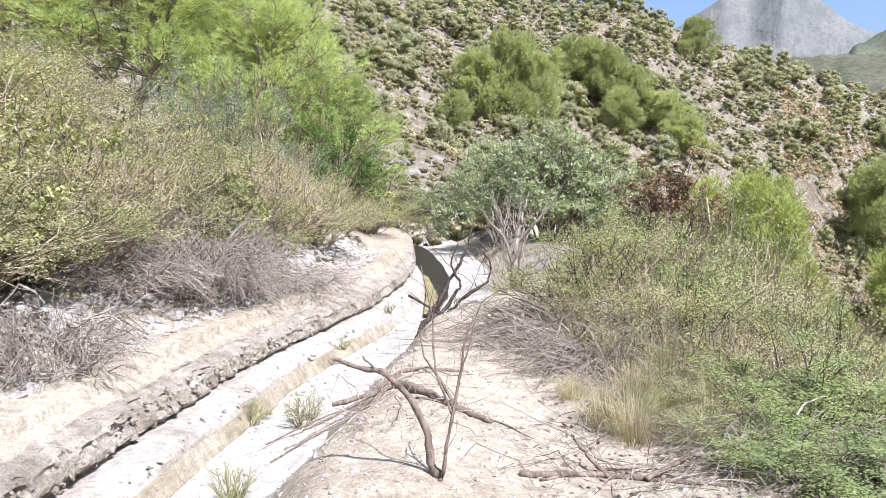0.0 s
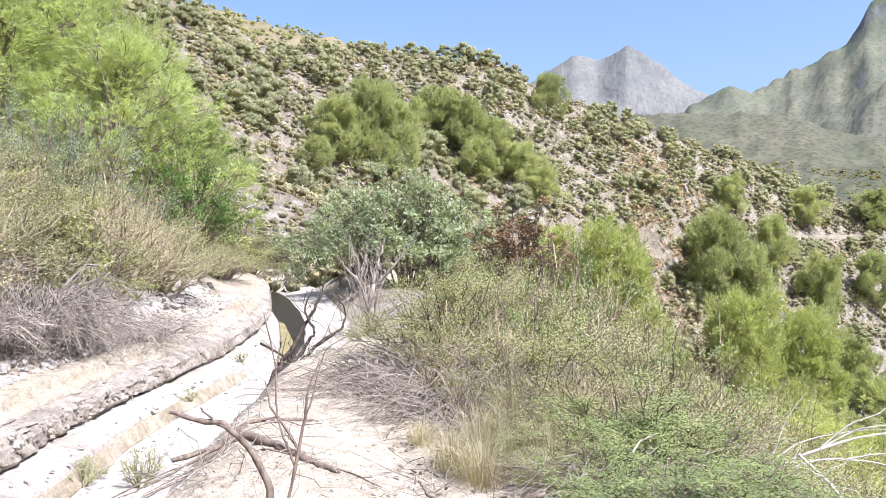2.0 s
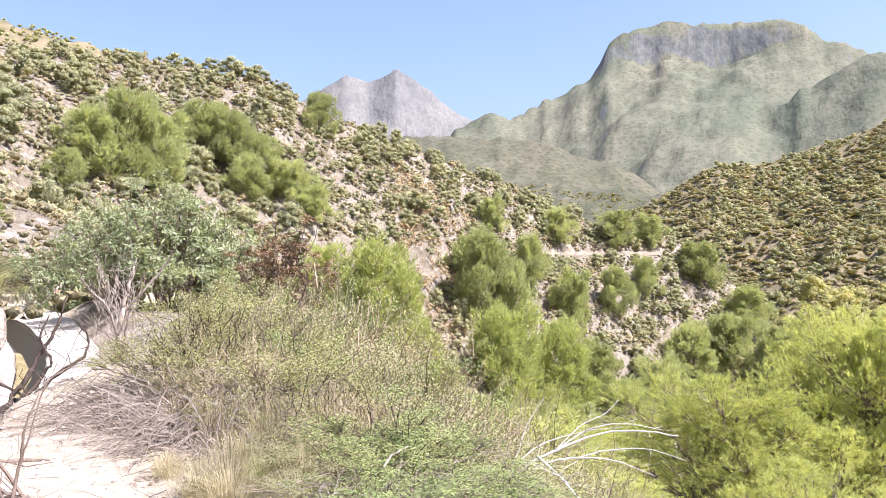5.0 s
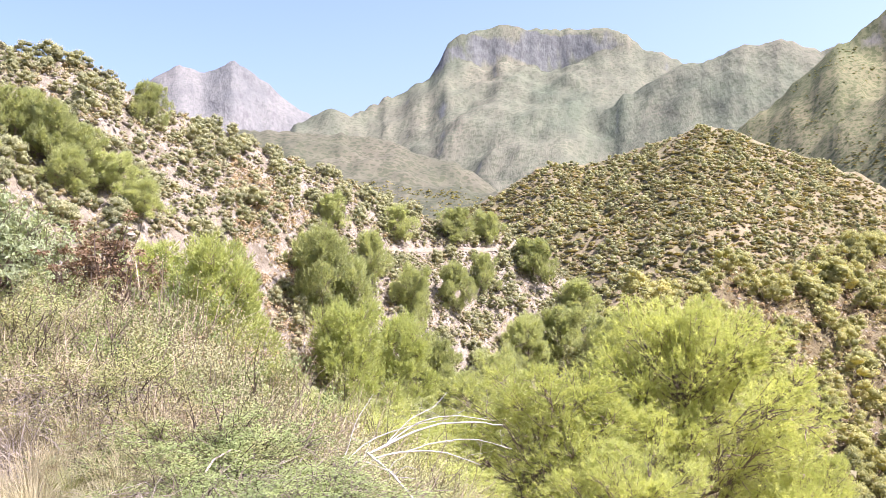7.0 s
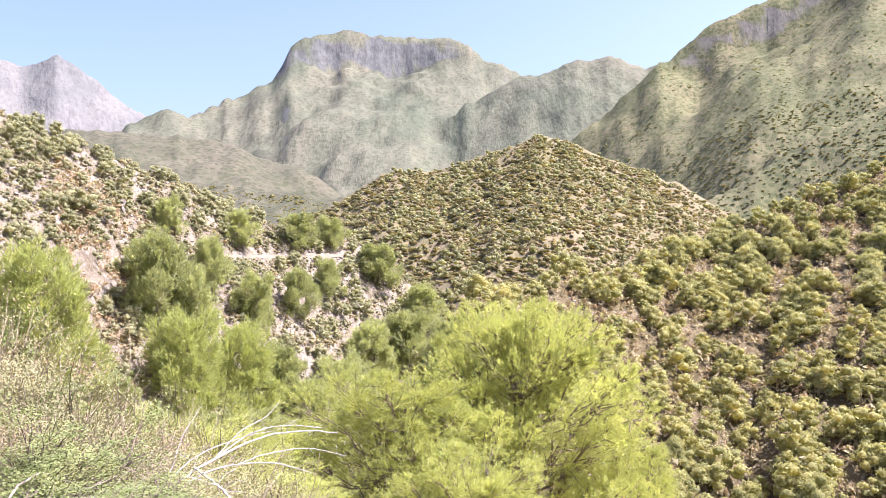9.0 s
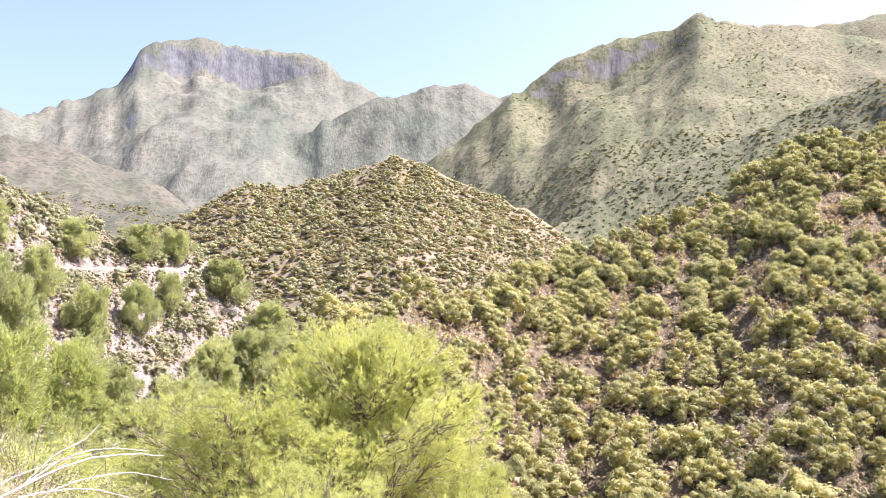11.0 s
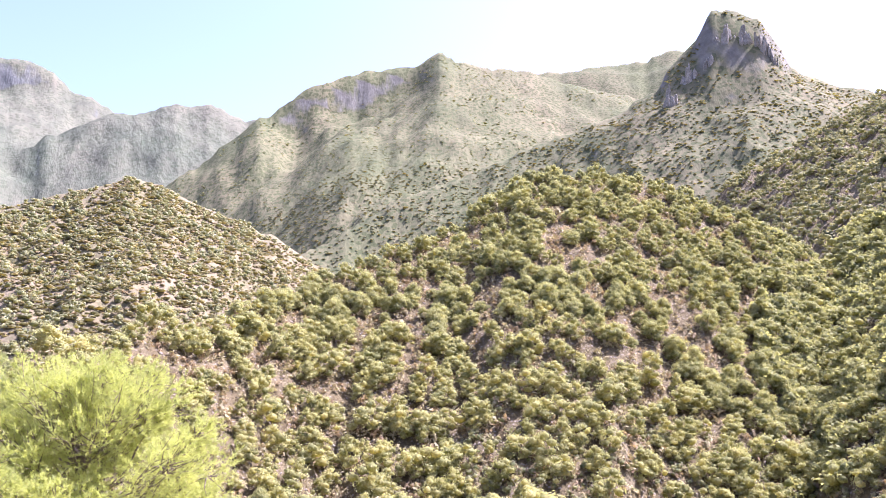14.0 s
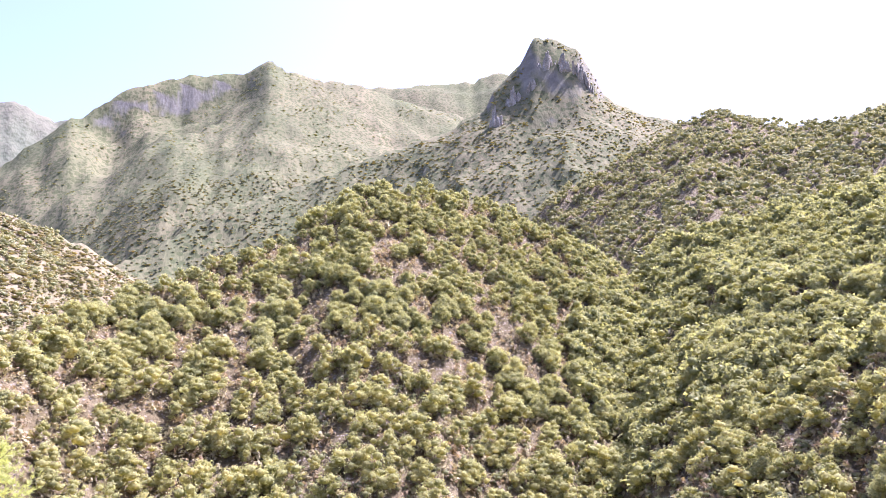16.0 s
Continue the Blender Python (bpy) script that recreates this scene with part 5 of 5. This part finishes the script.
# pale outcrop on the slope behind the oleanders
def outcrop(seed, az, el, w, h, label):
    R = np.random.default_rng(seed)
    d = on_slope(az, el, 30)
    pieces = []
    for k in range(14):
        V, F = rock_arrays(R, 1.0, 3)
        V = V * np.array([w * R.uniform(0.15, 0.4), w * 0.25, h * R.uniform(0.25, 0.7)])
        pieces.append((V + np.array([R.uniform(-0.6, 0.6) * w, R.uniform(-0.3, 0.3) * w, R.uniform(-0.3, 0.4) * h]), F))
    V, F = merge(pieces)
    V = V + 0.12 * h * np.stack([fbm(V[:, 0] + V[:, 2], V[:, 1] - V[:, 2], 0.9, 4, seed + k) for k in range(3)], 1)
    x, y = spot(az, d)
    ob = new("rock_outcrop", mesh_of("rock_outcrop", V, F, [M_CRAG]))
    ob.matrix_basis = pose(x, y, ground_z(x, y) - 0.1 * h, 0, 0, -az)
    tagged(ob, label, "rock", kind="stuff")


outcrop(21, -3.3, 1.2, 0.9, 0.7, "pale limestone outcrop on the slope")
outcrop(22, -4.6, 1.9, 0.8, 0.7, "pale limestone outcrop on the slope")
outcrop(23, 15.2, 0.9, 3.0, 1.6, "pale limestone outcrop on the slope")
outcrop(24, 26.0, 3.0, 2.4, 3.2, "grey rock rib on the stony hill")
outcrop(25, 31.5, -3.0, 3.4, 4.0, "grey rock rib on the stony hill")


def crag(seed, az, low, high, half, label, near=700.0, columns=44):
    """A cliff on a mountain: broken columns of rock set into the slope; heading, rise of foot and top, half breadth in degrees."""
    R = np.random.default_rng(seed)
    d = on_slope(az, (low + high) / 2, near, 4000.0)
    w, h = d * math.tan(radians(half)), d * (math.tan(radians(high)) - math.tan(radians(low)))
    pieces = []
    for k in range(columns):
        V, F = rock_arrays(R, 1.0, 2)
        u = R.uniform(-1, 1)
        tall = h * (1 - 0.55 * abs(u) ** 1.5) * R.uniform(0.45, 1.0)
        V = V * np.array([w * R.uniform(0.12, 0.32), w * R.uniform(0.15, 0.35), 0.75 * tall])
        pieces.append((V + np.array([u * w, R.uniform(-0.4, 0.1) * w + abs(u) * 0.3 * w, 0.4 * tall]), F))
    V, F = merge(pieces)
    V = V + 0.06 * h * np.stack([fbm(V[:, 0] + V[:, 2] * 0.3, V[:, 1] - V[:, 2] * 0.3, 0.25 * h, 3, seed + k) for k in range(3)], 1)
    x, y = spot(az, d)
    ob = new("cliff", mesh_of("cliff", V, F, [M_CLIFF]))
    ob.matrix_basis = pose(x, y, EYE_Z + d * math.tan(radians(low)), 0, 0, -az)
    tagged(ob, label, "cliff", kind="stuff")


for k, (az, low, high, half) in enumerate(((92.3, 11.6, 15.2, 0.9), (93.6, 13.6, 16.6, 0.8), (95.8, 15.6, 19.2, 0.75), (96.9, 15.8, 19.0, 0.8), (98.1, 15.2, 18.5, 0.7), (99.0, 14.2, 17.0, 0.5), (94.8, 14.4, 17.4, 0.6))):
    crag(840 + k, az, low, high, half, "grey rock tower with steep faces")


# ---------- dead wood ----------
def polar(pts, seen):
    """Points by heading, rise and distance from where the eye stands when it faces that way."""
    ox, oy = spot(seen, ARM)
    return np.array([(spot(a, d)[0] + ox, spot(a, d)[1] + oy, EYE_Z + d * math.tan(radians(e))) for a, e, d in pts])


def smooth_path(P, n):
    """A rounder path through the given points."""
    t = np.linspace(0, len(P) - 1, n)
    i = np.clip(t.astype(int), 0, len(P) - 2)
    u = (t - i)[:, None]
    Q = np.vstack([2 * P[0] - P[1], P, 2 * P[-1] - P[-2]])
    a, b, c, d = Q[i], Q[i + 1], Q[i + 2], Q[i + 3]
    return 0.5 * (2 * b + (c - a) * u + (2 * a - 5 * b + 4 * c - d) * u ** 2 + (3 * b - a - 3 * c + d) * u ** 3)


def dead_wood(name, branches, mat, label, seed, sides=7, twigs=0, category="branch", slim=1.0, seen=0.0):
    """A piece of dead wood: knotty limbs along the given points."""
    R = np.random.default_rng(seed)
    root = None
    for pts, r0, r1 in branches:
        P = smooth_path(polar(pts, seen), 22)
        r0, r1 = r0 * slim, r1 * slim
        P[1:-1] += R.normal(0, r0 * 0.22, (20, 3))
        rad = np.linspace(r0, r1, 22) * (1 + R.normal(0, 0.1, 22))
        rad[-1] *= 0.6
        P[:, 2] = np.maximum(P[:, 2], land(P[:, 0], P[:, 1]) + rad * 0.6)
        # closed, blunt ends
        P = np.vstack([P[:1] + (P[:1] - P[1:2]) * 0.06, P, P[-1:] + (P[-1:] - P[-2:-1]) * 0.06])
        rad = np.concatenate([[rad[0] * 0.1], rad, [rad[-1] * 0.1]])
        arrays = tube_arrays([(P, rad)], sides)
        if root is None:
            root = tagged(new(name, mesh_of(name, *arrays, [mat], None, True)), label, category)
        else:
            part("side_branch", arrays, mat, root, "", True)
        for k in range(twigs):
            s = P[R.integers(4, 21)]
            part("twig", tube_arrays([(bent(R, s, s + R.normal(0, 0.16, 3) + np.array([0, 0, 0.07]), 4, 0.1), np.linspace(r1 * 0.6, r1 * 0.2, 4))], 4), mat, root)
    return root


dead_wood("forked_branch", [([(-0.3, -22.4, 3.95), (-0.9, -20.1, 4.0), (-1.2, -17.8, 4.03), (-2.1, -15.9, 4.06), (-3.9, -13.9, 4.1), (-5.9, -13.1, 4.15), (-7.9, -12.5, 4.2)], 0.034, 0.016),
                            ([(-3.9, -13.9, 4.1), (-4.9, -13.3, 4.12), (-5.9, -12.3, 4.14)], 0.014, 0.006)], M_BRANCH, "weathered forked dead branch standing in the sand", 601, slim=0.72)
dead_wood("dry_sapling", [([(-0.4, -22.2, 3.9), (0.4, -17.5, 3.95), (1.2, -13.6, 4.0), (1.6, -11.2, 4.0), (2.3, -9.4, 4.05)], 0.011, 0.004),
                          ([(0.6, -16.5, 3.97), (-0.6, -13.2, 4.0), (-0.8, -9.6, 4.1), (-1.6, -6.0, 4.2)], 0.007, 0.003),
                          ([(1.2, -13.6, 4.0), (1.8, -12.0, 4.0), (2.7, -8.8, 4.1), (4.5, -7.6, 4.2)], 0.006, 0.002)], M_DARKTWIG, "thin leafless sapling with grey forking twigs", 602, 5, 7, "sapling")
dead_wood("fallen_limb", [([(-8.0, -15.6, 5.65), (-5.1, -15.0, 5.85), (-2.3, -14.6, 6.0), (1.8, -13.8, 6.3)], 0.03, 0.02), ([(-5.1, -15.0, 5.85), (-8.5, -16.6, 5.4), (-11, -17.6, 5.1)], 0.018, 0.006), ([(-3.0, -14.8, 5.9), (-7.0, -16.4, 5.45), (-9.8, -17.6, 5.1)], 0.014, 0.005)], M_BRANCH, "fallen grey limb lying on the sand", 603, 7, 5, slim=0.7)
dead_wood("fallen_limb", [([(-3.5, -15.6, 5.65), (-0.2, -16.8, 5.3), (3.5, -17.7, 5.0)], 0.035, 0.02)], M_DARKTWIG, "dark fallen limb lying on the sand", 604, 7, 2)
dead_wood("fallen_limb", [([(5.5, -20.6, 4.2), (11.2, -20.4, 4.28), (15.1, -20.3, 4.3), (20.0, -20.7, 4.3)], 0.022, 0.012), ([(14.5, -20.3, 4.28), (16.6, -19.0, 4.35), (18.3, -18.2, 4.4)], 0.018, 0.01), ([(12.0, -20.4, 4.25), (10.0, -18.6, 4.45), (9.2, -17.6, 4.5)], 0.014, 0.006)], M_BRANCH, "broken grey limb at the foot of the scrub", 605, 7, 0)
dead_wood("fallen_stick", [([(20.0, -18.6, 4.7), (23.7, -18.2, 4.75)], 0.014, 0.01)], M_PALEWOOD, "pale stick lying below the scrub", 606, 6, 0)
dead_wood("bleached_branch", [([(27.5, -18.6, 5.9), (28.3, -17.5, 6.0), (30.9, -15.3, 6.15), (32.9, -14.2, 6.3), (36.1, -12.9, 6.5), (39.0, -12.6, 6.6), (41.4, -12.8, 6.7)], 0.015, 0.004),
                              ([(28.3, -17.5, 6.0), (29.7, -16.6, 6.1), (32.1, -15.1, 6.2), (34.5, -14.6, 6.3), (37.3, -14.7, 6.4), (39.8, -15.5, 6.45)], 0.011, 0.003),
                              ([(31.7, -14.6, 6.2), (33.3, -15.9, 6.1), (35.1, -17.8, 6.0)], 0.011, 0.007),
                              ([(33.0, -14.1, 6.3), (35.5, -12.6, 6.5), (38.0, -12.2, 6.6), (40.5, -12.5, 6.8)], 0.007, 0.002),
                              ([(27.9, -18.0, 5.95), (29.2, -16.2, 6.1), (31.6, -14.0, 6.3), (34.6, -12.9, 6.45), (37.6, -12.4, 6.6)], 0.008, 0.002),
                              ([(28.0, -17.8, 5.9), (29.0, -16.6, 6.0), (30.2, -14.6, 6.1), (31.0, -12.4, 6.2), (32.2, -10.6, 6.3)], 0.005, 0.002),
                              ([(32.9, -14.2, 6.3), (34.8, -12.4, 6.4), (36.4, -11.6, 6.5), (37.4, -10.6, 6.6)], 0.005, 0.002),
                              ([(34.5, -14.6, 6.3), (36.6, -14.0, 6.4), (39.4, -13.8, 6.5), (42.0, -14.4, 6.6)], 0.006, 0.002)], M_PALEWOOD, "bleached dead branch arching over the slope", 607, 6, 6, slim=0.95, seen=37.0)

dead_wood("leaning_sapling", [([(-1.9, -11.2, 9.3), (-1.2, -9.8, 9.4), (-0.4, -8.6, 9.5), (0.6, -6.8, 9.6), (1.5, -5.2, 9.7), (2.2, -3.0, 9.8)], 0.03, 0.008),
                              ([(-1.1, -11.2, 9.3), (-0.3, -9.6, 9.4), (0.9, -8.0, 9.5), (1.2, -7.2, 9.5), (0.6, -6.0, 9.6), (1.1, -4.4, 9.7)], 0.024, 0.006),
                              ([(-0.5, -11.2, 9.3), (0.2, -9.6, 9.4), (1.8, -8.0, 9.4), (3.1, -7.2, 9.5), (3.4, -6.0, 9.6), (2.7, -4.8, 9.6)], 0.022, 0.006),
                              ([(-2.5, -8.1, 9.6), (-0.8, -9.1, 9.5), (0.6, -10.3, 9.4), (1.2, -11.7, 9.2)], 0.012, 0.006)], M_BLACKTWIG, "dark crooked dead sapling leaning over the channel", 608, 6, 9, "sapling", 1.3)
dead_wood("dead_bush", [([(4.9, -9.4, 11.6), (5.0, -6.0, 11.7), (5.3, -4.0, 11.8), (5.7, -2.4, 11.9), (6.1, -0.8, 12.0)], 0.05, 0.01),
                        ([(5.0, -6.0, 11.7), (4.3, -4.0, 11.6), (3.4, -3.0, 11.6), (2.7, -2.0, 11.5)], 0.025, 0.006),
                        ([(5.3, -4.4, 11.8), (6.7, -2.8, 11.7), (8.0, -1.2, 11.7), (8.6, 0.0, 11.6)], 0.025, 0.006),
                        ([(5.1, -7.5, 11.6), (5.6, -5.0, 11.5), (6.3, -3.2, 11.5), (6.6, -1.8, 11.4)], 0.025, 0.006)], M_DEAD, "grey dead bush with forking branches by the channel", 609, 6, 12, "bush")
BP = brush_pile(71, 1.5, 1.0, 620, M_DEAD, 0.0105)
place(BP, -16.0, 10.6, height=1.35, wide=0.85, native=(1.0, 1.5), label="heap of grey dead brush on the bank", category="brush")
BP2 = brush_pile(72, 1.0, 0.7, 360, M_DEAD, 0.009)
place(BP2, -24.8, 7.5, height=0.85, wide=0.6, native=(0.7, 1.0), label="small heap of grey dead brush beside the path", category="brush")
place(BP, 9.6, 8.2, height=0.8, wide=1.1, native=(1.0, 1.5), label="grey dead brush under the valley-edge shrubs", category="brush")
place(BP2, 12.4, 7.3, height=0.6, wide=0.8, native=(0.7, 1.0), label="grey dead brush under the valley-edge shrubs", category="brush")
place(BP2, -11.0, 12.0, height=0.5, wide=0.9, native=(0.7, 1.0), label="heap of grey dead brush on the bank", category="brush")
place(BP2, 22.0, 5.6, height=0.4, wide=0.7, native=(0.7, 1.0), label="dry twigs heaped at the foot of the scrub", category="brush")
place(BP2, -21.0, 10.2, height=0.6, wide=1.0, native=(0.7, 1.0), label="heap of grey dead brush on the bank", category="brush")
TWIGS = brush_pile(73, 1.0, 0.14, 34, M_DEAD, 0.006, "scattered_twigs")
for az, d, w in ((-3, 5.6, 0.5), (10, 4.6, 0.6), (17, 4.8, 0.7), (12, 5.2, 0.7), (-12, 10.9, 0.7)):
    place(TWIGS, az, d, height=0.11, wide=w, native=(0.14, 1.0), label="dry twigs strewn on the sand", category="twigs", group="strewn twigs")

# ---------- grass and small plants ----------
G1, G2 = tuft(91, 0.5, 0.35, 420, M_STRAW, 0.004), tuft(92, 0.45, 0.3, 420, M_GREENGRASS, 0.004)
for k, (az, d, h, w) in enumerate(((10.5, 5.8, 0.4, 0.35), (12.5, 5.5, 0.45, 0.4), (14.2, 5.9, 0.4, 0.35), (8.6, 6.3, 0.3, 0.3), (16.4, 5.5, 0.36, 0.35), (18.6, 5.1, 0.3, 0.3), (20.4, 5.4, 0.3, 0.3), (23.0, 5.0, 0.3, 0.3), (25.6, 5.4, 0.3, 0.3), (13.4, 6.5, 0.4, 0.35), (28.0, 5.8, 0.3, 0.3))):
    place((G1, G1, G2)[k % 3], az, d, height=h, wide=w, native=(0.5, 0.35), label="tuft of straw and green grass at the edge", category="grass", group="grass tufts at the edge")
G3 = tuft(94, 0.8, 0.5, 260, M_TANSTRAW, 0.004)
for az, d, h, w in ((9.2, 7.6, 0.6, 0.5), (11.4, 7.0, 0.7, 0.5), (14.6, 6.8, 0.75, 0.5), (18.2, 6.9, 0.8, 0.6), (21.6, 6.6, 0.7, 0.5), (25.2, 6.9, 0.7, 0.5), (13.0, 9.0, 1.1, 0.6), (16.4, 9.2, 1.2, 0.6), (19.8, 8.2, 1.1, 0.6), (22.8, 8.8, 1.1, 0.6), (27.4, 8.0, 0.9, 0.5), (17.0, 5.9, 0.5, 0.5), (12.2, 6.1, 0.5, 0.45)):
    place(G3, az, d, height=h, wide=w, native=(0.8, 0.5), label="dry straw-coloured grass among the shrubs", category="grass", group="dry grass among the shrubs")
STALK = tuft(93, 2.2, 0.9, 16, M_STRAW, 0.014, "tall_grass")
place(STALK, 23.0, 9.5, height=2.3, wide=0.7, native=(2.2, 0.9), label="tall pale grass stalks rising over the scrub", category="grass")
place(STALK, 21.5, 8.6, height=1.6, wide=0.7, native=(2.2, 0.9), label="tall pale grass stalks rising over the scrub", category="grass")
WEED = shrub(95, 0.35, 0.2, 14, 420, (0.011, 0.01), M_SAGE, M_SAGE, "weed", 0.1, 0.0)
for az, d, h in ((-12.9, 7.7, 0.24), (-12.4, 7.9, 0.2), (-9.6, 7.5, 0.36), (-9.2, 7.7, 0.3), (-14.2, 5.9, 0.3), (-13.6, 6.0, 0.24), (-6.9, 9.9, 0.16), (-3.8, 12.4, 0.2), (-4.6, 13.2, 0.18)):
    w = place(WEED, az, d, height=h, wide=0.16, native=(0.35, 0.2), label="small grey-green weed in the channel", category="plant", group="weeds in the channel")
    w.matrix_basis.translation.z = -0.56 if d < 9 else -0.37



# ---------- litter on the sandy bench ----------
def litter(name, count, a0, a1, r0, r1, size, mat, label, seed):
    """Dry leaves and bark scraps strewn on the ground."""
    R = np.random.default_rng(seed)
    a, r = np.radians(R.uniform(a0, a1, count)), R.uniform(r0, r1, count)
    x, y = r * np.sin(a), r * np.cos(a)
    ok = (off_rim(x, y) > 1.7) & (fbm(x, y, 0.9, 3, seed) > -0.15)
    x, y = x[ok], y[ok]
    c = np.stack([x, y, land(x, y) + 0.012], 1)
    V, F = cards(R, c, np.tile([0.0, 0.0, 1.0], (len(x), 1)), size, size * 0.3, 0.35)
    return tagged(new(name, mesh_of(name, V, F, [mat])), label, "litter", kind="stuff")


litter("leaf_litter", 2000, -12, 30, 3.6, 9.0, 0.032, M_LITTER, "dry leaves and bark scraps strewn on the sand", 701)
litter("straw_litter", 900, 6, 32, 3.8, 8.0, 0.08, M_LITTER, "dry straw strewn below the scrub", 702)
for az, d, top, w in ((23.0, 5.2, -15.0, 0.75), (26.6, 5.0, -15.0, 0.75), (29.0, 5.4, -14.0, 0.8), (20.2, 5.6, -14.2, 0.6)):
    place(GREENSCRUB, az, d, top=top, wide=w, native=(1.25, 1.0), label="fresh green low shrub on the valley edge", category="shrub", group="green shrubs on the valley edge")
for az, d, top, w in ((31.5, 8.4, -13.5, 1.0), (33.6, 9.6, -13.8, 1.1), (35.8, 10.6, -14.0, 1.1), (31.0, 10.8, -11.6, 1.1), (37.5, 9.0, -16.5, 0.9), (34.5, 7.6, -17.0, 0.8)):
    place(SAGE[k % 2], az, d, top=top, wide=w, native=(1.55, 1.15), label="grey-green shrub with dry stems on the valley edge", category="shrub", group="shrubs on the valley edge")
    k += 1
place(P2, 33.0, 15.5, top=-11.5, wide=2.0, native=(6.3, 3.2), label="bright yellow-green pine crowding a larger one", category="tree", group="pines below the path")
place(P2, 36.5, 13.0, top=-14.8, wide=1.7, native=(6.3, 3.2), label="bright yellow-green pine crowding a larger one", category="tree", group="pines below the path")
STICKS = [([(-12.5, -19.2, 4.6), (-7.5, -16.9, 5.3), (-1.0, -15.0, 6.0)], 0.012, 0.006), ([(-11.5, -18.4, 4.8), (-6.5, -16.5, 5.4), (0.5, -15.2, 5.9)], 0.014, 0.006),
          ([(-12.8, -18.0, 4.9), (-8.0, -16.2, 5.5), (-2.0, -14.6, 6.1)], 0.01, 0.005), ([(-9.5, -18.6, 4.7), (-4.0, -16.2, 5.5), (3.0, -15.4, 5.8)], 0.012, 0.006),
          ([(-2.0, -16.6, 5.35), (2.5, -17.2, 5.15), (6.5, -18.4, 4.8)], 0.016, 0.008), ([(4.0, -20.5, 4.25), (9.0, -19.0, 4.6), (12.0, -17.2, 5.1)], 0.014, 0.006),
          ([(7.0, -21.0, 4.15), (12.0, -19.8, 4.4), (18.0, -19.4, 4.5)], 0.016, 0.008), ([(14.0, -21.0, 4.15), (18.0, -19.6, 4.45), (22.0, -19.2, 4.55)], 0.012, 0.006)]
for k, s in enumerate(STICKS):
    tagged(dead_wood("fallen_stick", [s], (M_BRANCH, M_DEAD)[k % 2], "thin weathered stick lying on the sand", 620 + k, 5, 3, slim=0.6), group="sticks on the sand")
